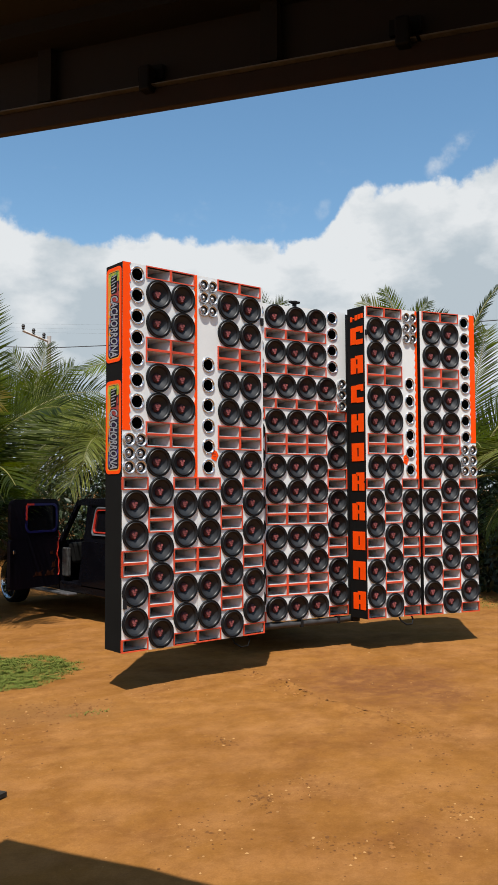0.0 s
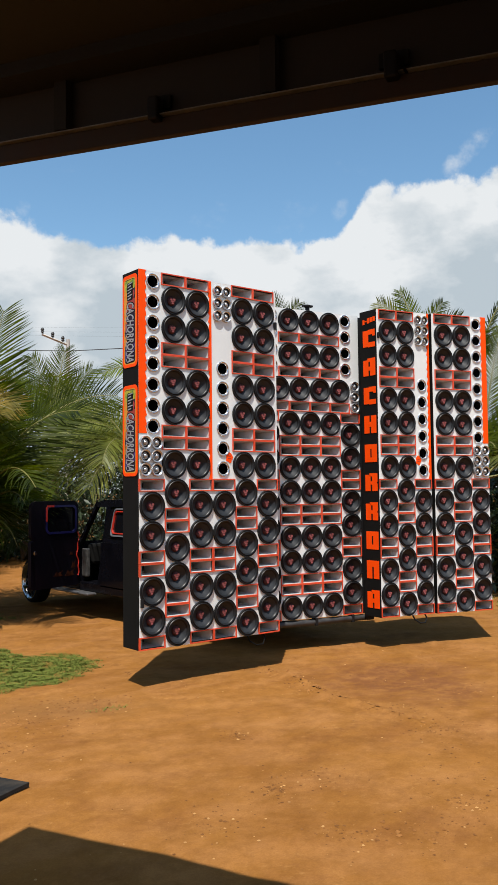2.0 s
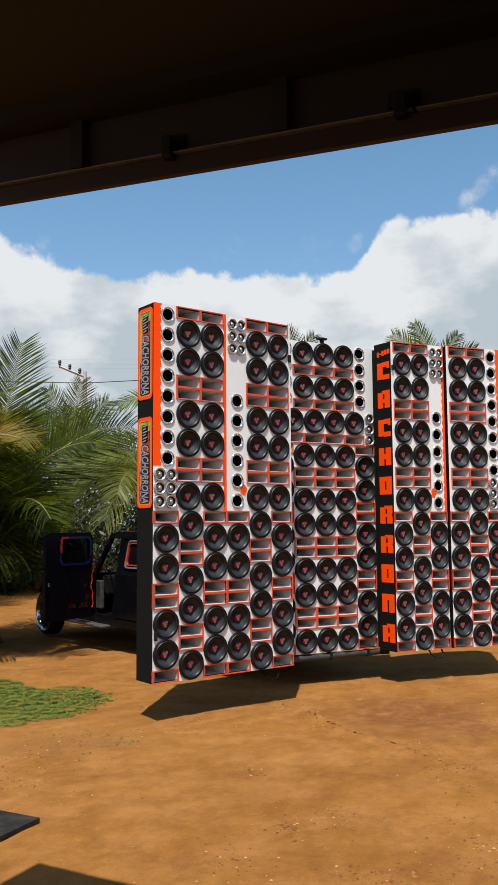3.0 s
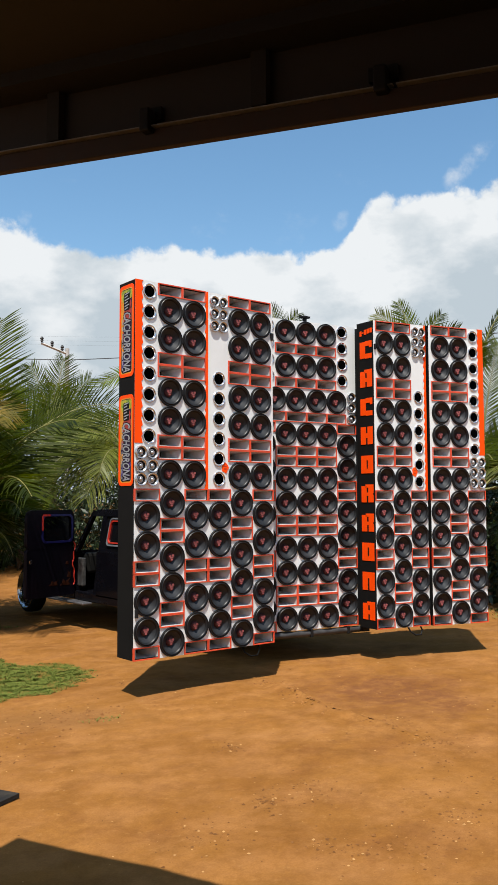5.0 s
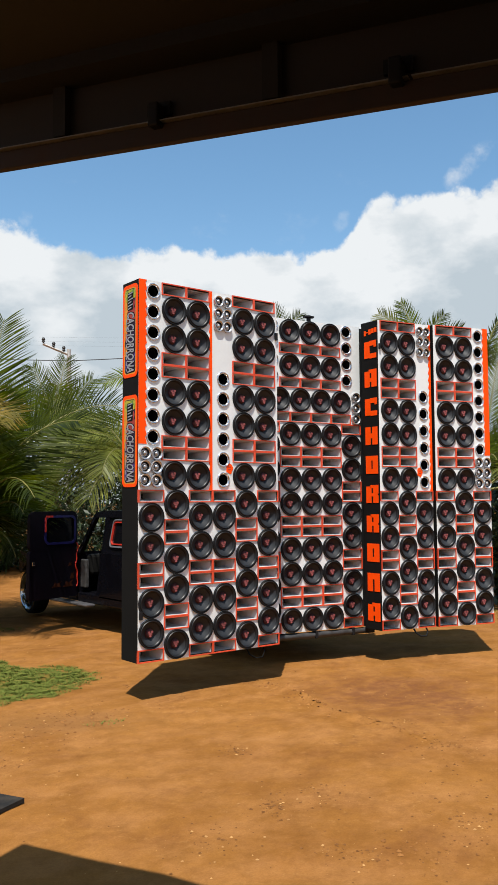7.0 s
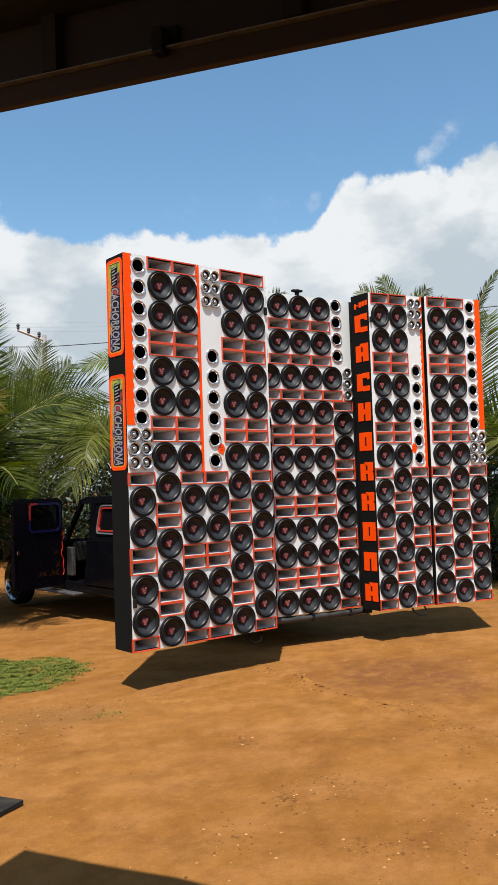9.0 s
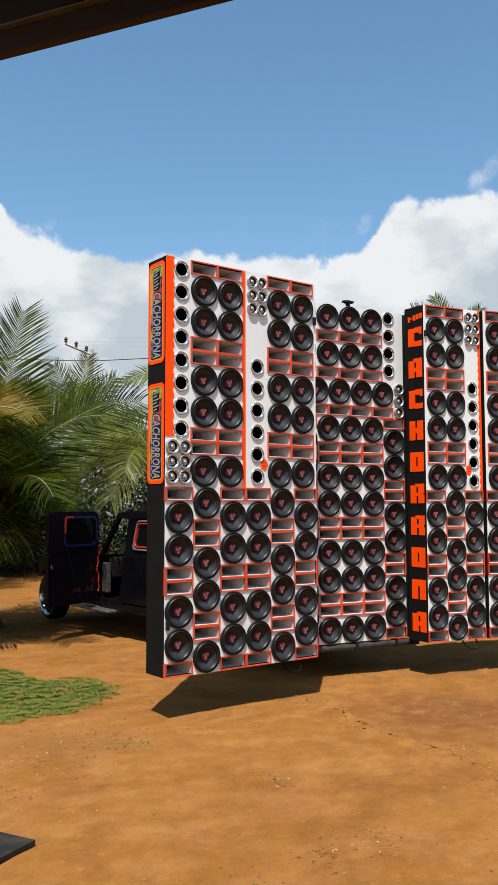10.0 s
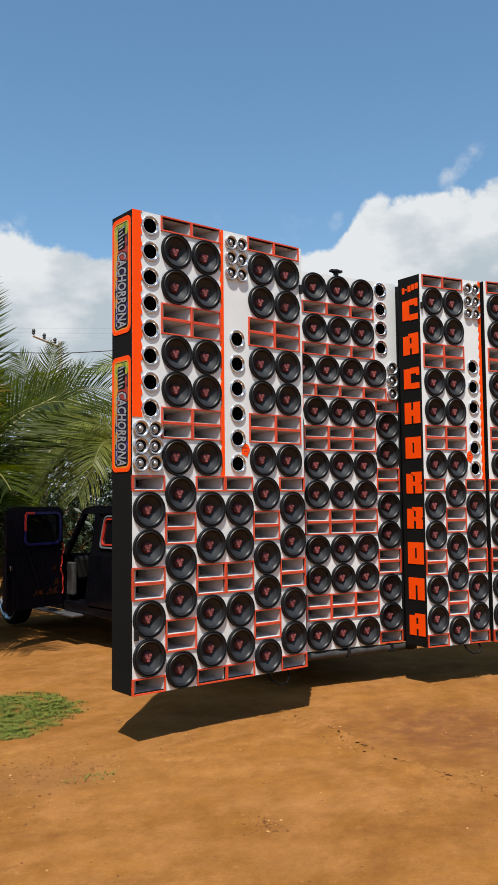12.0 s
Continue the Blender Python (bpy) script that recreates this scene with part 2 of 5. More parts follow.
def dirt_material():
    m = bpy.data.materials.new("orange_dirt")
    m.use_nodes = True
    nt = m.node_tree
    N, L = nt.nodes.new, nt.links.new
    b = nt.nodes["Principled BSDF"]
    b.inputs["Roughness"].default_value = 0.95
    b.inputs["Specular IOR Level"].default_value = 0.06
    co = N("ShaderNodeTexCoord")

    def noise_node(scale, detail, rough=0.6, stretch=(1, 1, 1), turn=0.0):
        mp = N("ShaderNodeMapping")
        mp.inputs["Scale"].default_value = stretch
        mp.inputs["Rotation"].default_value = (0, 0, turn)
        L(co.outputs["Object"], mp.inputs[0])
        n = N("ShaderNodeTexNoise")
        n.inputs["Scale"].default_value, n.inputs["Detail"].default_value, n.inputs["Roughness"].default_value = scale, detail, rough
        L(mp.outputs[0], n.inputs[0])
        return n.outputs[0]

    def ramp(src, p0, c0, p1, c1):
        r = N("ShaderNodeValToRGB")
        r.color_ramp.elements[0].position, r.color_ramp.elements[0].color = p0, (*c0, 1)
        r.color_ramp.elements[1].position, r.color_ramp.elements[1].color = p1, (*c1, 1)
        L(src, r.inputs[0])
        return r.outputs[0]

    def mix(fac, a, c, mode="MIX"):
        x = N("ShaderNodeMix")
        x.data_type, x.blend_type = "RGBA", mode
        if isinstance(fac, float):
            x.inputs[0].default_value = fac
        else:
            L(fac, x.inputs[0])
        for k, v in ((6, a), (7, c)):
            if isinstance(v, tuple):
                x.inputs[k].default_value = (*v, 1)
            else:
                L(v, x.inputs[k])
        return x.outputs[2]

    base = ramp(noise_node(0.55, 5), 0.3, (0.203, 0.086, 0.0195), 0.7, (0.272, 0.122, 0.029))
    base = mix(ramp(noise_node(1.5, 8, 0.66, (1, 1.25, 1), -0.9), 0.42, (0, 0, 0), 0.72, (0.55, 0.55, 0.55)), base, (0.365, 0.176, 0.066))
    base = mix(ramp(noise_node(1.1, 8, 0.7, (1, 1.3, 1), -0.9), 0.52, (0, 0, 0), 0.72, (0.75, 0.75, 0.75)), base, (0.165, 0.066, 0.019))
    mottle = ramp(noise_node(4, 9, 0.72, (1, 1.1, 1), -0.8), 0.32, (0.78, 0.75, 0.71), 0.60, (1.06, 1.05, 1.04))
    base = mix(0.9, base, mottle, "MULTIPLY")
    grit = ramp(noise_node(75, 5, 0.7), 0.30, (0.55, 0.5, 0.46), 0.62, (1.08, 1.06, 1.04))
    base = mix(0.35, base, grit, "MULTIPLY")
    # scuffed crusts and dark specks, thicker in some places than in others
    where = ramp(noise_node(0.9, 5, 0.6, (1, 1.3, 1), 0.2), 0.42, (0.1, 0.1, 0.1), 0.68, (1, 1, 1))
    scuff = ramp(noise_node(6, 9, 0.74, (1, 1.1, 1), -0.9), 0.54, (0, 0, 0), 0.66, (0.6, 0.6, 0.6))
    base = mix(mix(1.0, scuff, where, "MULTIPLY"), base, (0.150, 0.062, 0.020))
    pale = ramp(noise_node(11, 9, 0.72, (1, 1.3, 1), 0.9), 0.56, (0, 0, 0), 0.68, (0.6, 0.6, 0.6))
    base = mix(mix(1.0, pale, where, "MULTIPLY"), base, (0.37, 0.19, 0.062))
    speck = ramp(noise_node(52, 3, 0.6), 0.70, (0, 0, 0), 0.76, (0.6, 0.6, 0.6))
    base = mix(mix(1.0, speck, where, "MULTIPLY"), base, (0.075, 0.032, 0.014))
    # a damp reddish patch in front of the stack
    patch = N("ShaderNodeMapping")
    patch.vector_type = "TEXTURE"
    patch.inputs["Location"].default_value = (2.45, -1.45, 0)
    patch.inputs["Rotation"].default_value = (0, 0, -0.35)
    patch.inputs["Scale"].default_value = (1.1, 1.25, 1)
    L(co.outputs["Object"], patch.inputs[0])
    ln = N("ShaderNodeVectorMath")
    ln.operation = "LENGTH"
    L(patch.outputs[0], ln.inputs[0])
    ad = N("ShaderNodeMath")
    ad.operation = "ADD"
    L(ln.outputs["Value"], ad.inputs[0])
    wob = N("ShaderNodeMath")
    wob.operation = "MULTIPLY"
    wob.inputs[1].default_value = 1.6
    L(noise_node(1.8, 9, 0.68), wob.inputs[0])
    L(wob.outputs[0], ad.inputs[1])
    part_way = N("ShaderNodeMath")
    part_way.operation = "MULTIPLY"
    part_way.inputs[1].default_value = 0.4
    L(ad.outputs[0], part_way.inputs[0])
    stain = ramp(part_way.outputs[0], 0.50, (0.78, 0.78, 0.78), 0.74, (0, 0, 0))
    broken = ramp(noise_node(4.5, 8, 0.7, (1, 1.3, 1), 0.4), 0.36, (0.25, 0.25, 0.25), 0.56, (1, 1, 1))
    base = mix(mix(1.0, stain, broken, "MULTIPLY"), base, (0.135, 0.052, 0.021))
    # worn greyish soil with crumbs below the grass
    worn = N("ShaderNodeMapping")
    worn.vector_type = "TEXTURE"
    worn.inputs["Location"].default_value = (-1.0, -0.15, 0)
    worn.inputs["Rotation"].default_value = (0, 0, -0.6)
    worn.inputs["Scale"].default_value = (1.1, 0.55, 1)
    L(co.outputs["Object"], worn.inputs[0])
    away = N("ShaderNodeVectorMath")
    away.operation = "LENGTH"
    L(worn.outputs[0], away.inputs[0])
    rag = N("ShaderNodeMath")
    rag.operation = "MULTIPLY_ADD"
    rag.inputs[1].default_value = 1.8
    L(noise_node(3.2, 9, 0.7), rag.inputs[0])
    L(away.outputs["Value"], rag.inputs[2])
    half = N("ShaderNodeMath")
    half.operation = "MULTIPLY"
    half.inputs[1].default_value = 0.4
    L(rag.outputs[0], half.inputs[0])
    base = mix(ramp(half.outputs[0], 0.50, (0.42, 0.42, 0.42), 0.78, (0, 0, 0)), base, (0.19, 0.092, 0.032))
    L(base, b.inputs["Base Color"])
    bp = N("ShaderNodeBump")
    bp.inputs["Strength"].default_value, bp.inputs["Distance"].default_value = 0.34, 0.012
    hgt = N("ShaderNodeMath")
    hgt.operation = "ADD"
    L(noise_node(9, 9, 0.66), hgt.inputs[0])
    L(noise_node(3, 5, 0.55, (1, 1.4, 1), 0.6), hgt.inputs[1])
    L(hgt.outputs[0], bp.inputs["Height"])
    L(bp.outputs[0], b.inputs["Normal"])
    return m


DIRT = dirt_material()
GLASS = bpy.data.materials.new("tinted_car_glass")
GLASS.use_nodes = True
_g = GLASS.node_tree.nodes["Principled BSDF"]
_g.inputs["Base Color"].default_value = (0.55, 0.6, 0.55, 1)
_g.inputs["Transmission Weight"].default_value = 1.0
_g.inputs["Roughness"].default_value = 0.02
_g.inputs["IOR"].default_value = 1.05
DARKGLASS = material("black_car_glass", (0.004, 0.004, 0.005), 0.12, vary=0.1, scale=2, fine=10, bump=0.0)


# ---- mesh helpers ----
def finish(bm, name, mat, smooth=None):
    me = bpy.data.meshes.new(name)
    bm.to_mesh(me)
    bm.free()
    for mm in (mat if isinstance(mat, (list, tuple)) else [mat]):
        me.materials.append(mm)
    if smooth is not None:
        me.set_sharp_from_angle(angle=radians(smooth))
        for p in me.polygons:
            p.use_smooth = True
    return me


def attach(name, me, parent, m=None, label=""):
    ob = new(name, me)
    ob.parent = parent
    if m is not None:
        ob.matrix_basis = m
    return tagged(ob, label)


def part(name, bm, mat, parent, label="", m=None, smooth=None):
    return attach(name, finish(bm, name, mat, smooth), parent, m, label)


def thing(name, m, label, category, group="", kind=""):
    ob = new(name)
    ob.empty_display_size = 0.2
    ob.matrix_basis = m
    return tagged(ob, label, category, group, kind)


def box(bm, x0, x1, y0, y1, z0, z1, bevel=0.0):
    vs = [bm.verts.new(p) for p in ((x0, y0, z0), (x1, y0, z0), (x1, y1, z0), (x0, y1, z0), (x0, y0, z1), (x1, y0, z1), (x1, y1, z1), (x0, y1, z1))]
    fs = [bm.faces.new([vs[k] for k in f]) for f in ((0, 3, 2, 1), (4, 5, 6, 7), (0, 1, 5, 4), (1, 2, 6, 5), (2, 3, 7, 6), (3, 0, 4, 7))]
    if bevel:
        edges = list({e for f in fs for e in f.edges})
        bmesh.ops.bevel(bm, geom=edges, offset=bevel, segments=2, affect="EDGES", profile=0.5)
    return bm


def lathe(bm, profile, segs, axis="y", cap_end=False):
    """Turns (radius, depth) pairs about an axis; y: depth runs towards -y."""
    rings = []
    for r, d in profile:
        ring = []
        for k in range(segs):
            a = 2 * math.pi * k / segs
            c, s = r * math.cos(a), r * math.sin(a)
            ring.append(bm.verts.new((c, -d, s) if axis == "y" else (d, c, s) if axis == "x" else (c, s, d)))
        rings.append(ring)
    for a, b in zip(rings, rings[1:]):
        for k in range(segs):
            bm.faces.new((a[k], a[(k + 1) % segs], b[(k + 1) % segs], b[k]))
    if cap_end:
        bm.faces.new(rings[-1])
    return bm


def tube(bm, pts, radii, segs=8):
    """A tube through points."""
    pts = [Vector(p) for p in pts]
    if isinstance(radii, (int, float)):
        radii = [radii] * len(pts)
    rings = []
    for k, p in enumerate(pts):
        d = (pts[min(k + 1, len(pts) - 1)] - pts[max(k - 1, 0)]).normalized()
        u = d.orthogonal().normalized() if abs(d.z) > 0.95 else d.cross(Vector((0, 0, 1))).normalized()
        v = d.cross(u)
        rings.append([bm.verts.new(p + radii[k] * (math.cos(2 * math.pi * i / segs) * u + math.sin(2 * math.pi * i / segs) * v)) for i in range(segs)])
    for a, b in zip(rings, rings[1:]):
        for i in range(segs):
            bm.faces.new((a[i], a[(i + 1) % segs], b[(i + 1) % segs], b[i]))
    bm.faces.new(rings[0][::-1])
    bm.faces.new(rings[-1])
    return bm


def plate(bm, outline, y_front, y_back):
    """A flat plate with an (x, z) outline, between two depths."""
    f = [bm.verts.new((x, y_front, z)) for x, z in outline]
    b = [bm.verts.new((x, y_back, z)) for x, z in outline]
    bm.faces.new(f)
    bm.faces.new(b[::-1])
    n = len(outline)
    for k in range(n):
        bm.faces.new((f[k], b[k], b[(k + 1) % n], f[(k + 1) % n]))
    return bm


def rounded(x0, x1, z0, z1, r, n=5):
    pts = []
    for cx, cz, a0 in ((x1 - r, z0 + r, -90), (x1 - r, z1 - r, 0), (x0 + r, z1 - r, 90), (x0 + r, z0 + r, 180)):
        for k in range(n + 1):
            a = radians(a0 + 90 * k / n)
            pts.append((cx + r * math.cos(a), cz + r * math.sin(a)))
    return pts


def rim_plate(bm, outer, inner, y_front, y_back):
    """A flat ring between two outlines with the same number of points."""
    n = len(outer)
    rows = [[bm.verts.new((x, y, z)) for x, z in o] for o, y in ((outer, y_back), (outer, y_front), (inner, y_front), (inner, y_back))]
    for a, b in zip(rows, rows[1:]):
        for k in range(n):
            bm.faces.new((a[k], a[(k + 1) % n], b[(k + 1) % n], b[k]))
    return bm


def holed(bm, x0, x1, z0, z1, cx, cz, r, y=0.0, segs=24):
    """A rectangle in the plane y with a round hole."""
    if r <= 0:
        bm.faces.new([bm.verts.new(p) for p in ((x0, y, z0), (x1, y, z0), (x1, y, z1), (x0, y, z1))])
        return
    ring, edge = [], []
    for k in range(segs):
        a = 2 * math.pi * (k + 0.5) / segs
        c, s = math.cos(a), math.sin(a)
        ring.append(bm.verts.new((cx + r * c, y, cz + r * s)))
        fx = ((x1 if c > 0 else x0) - cx) / c
        fz = ((z1 if s > 0 else z0) - cz) / s
        t = min(fx, fz)
        edge.append((cx + t * c, cz + t * s, fx < fz))
    outer = [bm.verts.new((x, y, z)) for x, z, _ in edge]
    for k in range(segs):
        j = (k + 1) % segs
        loop = [ring[k], outer[k]]
        if edge[k][2] != edge[j][2]:
            mx, mz = (edge[k][0] + edge[j][0]) / 2, (edge[k][1] + edge[j][1]) / 2
            loop.append(bm.verts.new((x1 if mx > cx else x0, y, z1 if mz > cz else z0)))
        loop += [outer[j], ring[j]]
        bm.faces.new(loop)


# ---- loudspeaker units, each built once ----
S, HN, COL = 0.3206, 0.1388, 0.325      # heights of a woofer and a horn cell, width of a column
HIGH = 9 * (S + HN)


def unit_meshes():
    u = {}
    bm = lathe(bmesh.new(), [(0.150, -0.004), (0.1605, 0.0), (0.161, 0.016), (0.157, 0.022), (0.149, 0.021), (0.145, 0.014)], 36)
    u["basket"] = finish(bm, "woofer_basket", STEEL_BLACK, 40)
    bm = lathe(bmesh.new(), [(0.146, 0.010), (0.143, 0.019), (0.136, 0.025), (0.128, 0.022), (0.121, 0.011), (0.117, 0.002)], 36)
    u["surround"] = finish(bm, "surround", RUBBER, 50)
    bm = lathe(bmesh.new(), [(0.119, 0.003), (0.100, -0.009), (0.078, -0.023), (0.055, -0.038), (0.040, -0.047)], 36)
    u["cone"] = finish(bm, "cone", CONE, 60)
    bm = lathe(bmesh.new(), [(0.053, -0.041), (0.050, -0.030), (0.041, -0.019), (0.026, -0.012), (0.010, -0.009)], 24, cap_end=True)
    u["cap"] = finish(bm, "dust_cap", CAP, 60)
    bm = bmesh.new()
    for cx, cz, w, h in ((-0.021, 0.014, 0.027, 0.022), (0.019, 0.017, 0.027, 0.022), (0.0, -0.006, 0.040, 0.016), (0.001, -0.028, 0.024, 0.018)):
        plate(bm, rounded(1.0 * cx - w * 0.54, 1.0 * cx + w * 0.54, 1.0 * cz - h * 0.54 + 0.003, 1.0 * cz + h * 0.54 + 0.003, 0.006, 2), 0.0075, 0.018)
    u["emblem"] = finish(bm, "emblem", RED)
    # horn: an orange rim and a flare that narrows to a dark throat
    w, h = COL, HN

    def rect(a, b, z=0.0):
        return [(-a, z - b), (a, z - b), (a, z + b), (-a, z + b)]
    bm = rim_plate(bmesh.new(), rect(w / 2 - 0.001, h / 2 - 0.001), rect(w / 2 - 0.0125, h / 2 - 0.0125), -0.012, 0.02)
    u["horn"] = finish(bm, "horn_rim", ORANGE_FRAME)
    bm = bmesh.new()
    rows = []
    for a, b, d in ((w / 2 - 0.011, h / 2 - 0.011, 0.0), (0.128, 0.050, 0.022), (0.098, 0.045, 0.055), (0.068, 0.040, 0.10), (0.044, 0.034, 0.16), (0.030, 0.026, 0.23)):
        rows.append([bm.verts.new((x, d, z)) for x, z in rect(a, b)])
    for a, b in zip(rows, rows[1:]):
        for k in range(4):
            bm.faces.new((a[k], a[(k + 1) % 4], b[(k + 1) % 4], b[k]))
    u["flare"] = finish(bm, "flare", FLARE, 50)
    bm = plate(bmesh.new(), rect(0.032, 0.028), 0.228, 0.235)
    u["throat"] = finish(bm, "throat", THROAT)
    # bass port: a polished flared ring and a dark tube
    bm = lathe(bmesh.new(), [(0.089, 0.0), (0.089, 0.007), (0.085, 0.013), (0.079, 0.014), (0.072, 0.008), (0.067, -0.004), (0.0645, -0.020), (0.0632, -0.042)], 32)
    u["port"] = finish(bm, "port_ring", CHROME, 60)
    bm = lathe(bmesh.new(), [(0.0633, -0.041), (0.062, -0.06), (0.062, -0.19)], 32, cap_end=True)
    u["tube"] = finish(bm, "port_tube", BLACK, 60)
    # bullet tweeter
    bm = lathe(bmesh.new(), [(0.069, 0.0), (0.069, 0.026), (0.064, 0.033), (0.058, 0.031), (0.050, 0.020)], 24)
    u["tweeter"] = finish(bm, "tweeter_flare", ALU, 45)
    bm = lathe(bmesh.new(), [(0.0502, 0.0202), (0.044, 0.012), (0.034, -0.002), (0.026, -0.016)], 24)
    u["mouth"] = finish(bm, "tweeter_mouth", STEEL_BLACK, 45)
    bm = lathe(bmesh.new(), [(0.027, -0.017), (0.025, 0.006), (0.017, 0.022), (0.004, 0.029)], 18, cap_end=True)
    u["bullet"] = finish(bm, "tweeter_bullet", ALU, 60)
    return u


UNIT = unit_meshes()


def woofer(parent, x, z):
    turn = random.uniform(-5, 5)
    w = attach("woofer", UNIT["basket"], parent, pose(x, -0.001, z, 0, turn, 0))
    for n, k in (("surround", "surround"), ("cone", "cone"), ("dust_cap", "cap"), ("emblem", "emblem")):
        attach(n, UNIT[k], w)


def horn(parent, x, z):
    h = attach("horn", UNIT["horn"], parent, pose(x, 0, z))
    attach("flare", UNIT["flare"], h)
    attach("throat", UNIT["throat"], h)


def port(parent, x, z, scale=1.0):
    p = attach("bass_port", UNIT["port"], parent, pose(x, 0, z) @ Matrix.Scale(scale, 4))
    attach("port_tube", UNIT["tube"], p)


def tweeter(parent, x, z, scale=1.0):
    t = attach("tweeter", UNIT["tweeter"], parent, pose(x, 0, z, 0, random.uniform(0, 90), 0) @ Matrix.Scale(scale, 4))
    attach("mouth", UNIT["mouth"], t)
    attach("bullet", UNIT["bullet"], t)


def stack(cells, x, z, seq):
    """Adds a column of cells upwards from z; s: woofer, h: horn."""
    for c in seq:
        hh = S if c == "s" else HN
        cells.append((c, x, x + COL, z, z + hh))
        z += hh
    return z


LOW_A, LOW_B, UP = "hsshhssh", "shhsshhs", "shhsshhssh"
Z_UP = 4 * (S + HN)


def strip_cells(cells, x0, x1, z0, z1, holes, centre):
    """A white strip with a column of round ports at the given heights."""
    z = z0
    for k, c in enumerate(holes):
        top = z1 if k == len(holes) - 1 else (c + holes[k + 1]) / 2
        cells.append(("p", x0, x1, z, top, centre, c))
        z = top
    if not holes:
        cells.append(("w", x0, x1, z0, z1))


def fill_panel(panel, cells):
    """The white baffle with its openings, and the units in them."""
    bm = bmesh.new()
    for c in cells:
        kind, x0, x1, z0, z1 = c[:5]
        cx, cz = (x0 + x1) / 2, (z0 + z1) / 2
        if kind == "s":
            holed(bm, x0, x1, z0, z1, cx, cz, 0.147)
            woofer(panel, cx, cz)
        elif kind == "h":
            horn(panel, cx, cz)
        elif kind == "p":
            holed(bm, x0, x1, z0, z1, c[5], c[6], 0.065)
            port(panel, c[5], c[6])
        else:
            holed(bm, x0, x1, z0, z1, 0, 0, 0)
    bmesh.ops.remove_doubles(bm, verts=bm.verts[:], dist=0.0008)
    part("baffle", bm, WHITE, panel, "white-painted front board")


def cabinet_shell(panel, w, d, high):
    bm = bmesh.new()
    t = 0.02
    box(bm, 0.001, t, 0.002, d, 0, high, 0.003)
    box(bm, w - t, w - 0.001, 0.002, d, 0, high, 0.003)
    box(bm, t, w - t, 0.003, d, high - t, high - 0.001)
    box(bm, t, w - t, 0.003, d, 0.001, t)
    box(bm, t, w - t, d - 0.015, d - 0.001, t, high - t)
    part("cabinet", bm, BLACK, panel, "black carpeted cabinet shell")


def flame_stripe(panel, x_edge, x_wave, z0, z1, step=0.1, amp=0.014, name="flame_stripe"):
    """An orange vinyl stripe with a wavy inner border."""
    n = int((z1 - z0) / (step / 4))
    wave = []
    for k in range(n + 1):
        z = z0 + (z1 - z0) * k / n
        ph = ((z - z0) / step) % 1.0
        a = amp * (0.9 - 1.8 * ph) + amp * 0.5 * noise.noise((z * 7, x_edge, 0))
        wave.append((x_wave + (a if x_wave > x_edge else -a), z))
    bm = bmesh.new()
    rows = [[bm.verts.new((xx, yy, z)) for xx, yy in ((x_edge, -0.001), (x_edge, -0.005), (x, -0.005), (x, -0.001))] for x, z in wave]
    for a, b in zip(rows, rows[1:]):
        for k in range(3):
            bm.faces.new((a[k], a[k + 1], b[k + 1], b[k]))
    bm.faces.new(rows[0])
    bm.faces.new(rows[-1][::-1])
    bmesh.ops.recalc_face_normals(bm, faces=bm.faces[:])
    part(name, bm, ORANGE, panel, "orange flame-edged vinyl stripe")


def badge(panel, x, z):
    bm = bmesh.new()
    pts = [(x + (0.047 + 0.007 * math.cos(5 * a)) * math.cos(a), z + (0.062 + 0.008 * math.sin(4 * a)) * math.sin(a)) for a in [2 * math.pi * k / 28 for k in range(28)]]
    plate(bm, pts, -0.005, -0.001)
    b = part("badge", bm, ORANGE, panel, "small orange oval badge")
    for dz in (-0.018, 0.014):
        part("badge_mark", box(bmesh.new(), x - 0.022, x + 0.020, -0.0065, -0.0045, z + dz, z + dz + 0.009), DECAL_RED, b)


def latch(panel, x, z, high=0.09, wide=0.035):
    bm = box(bmesh.new(), x - wide / 2, x + wide / 2, -0.03, 0.0, z - high / 2, z + high / 2, 0.005)
    part("latch", bm, STEEL_BLACK, panel, "black steel latch")


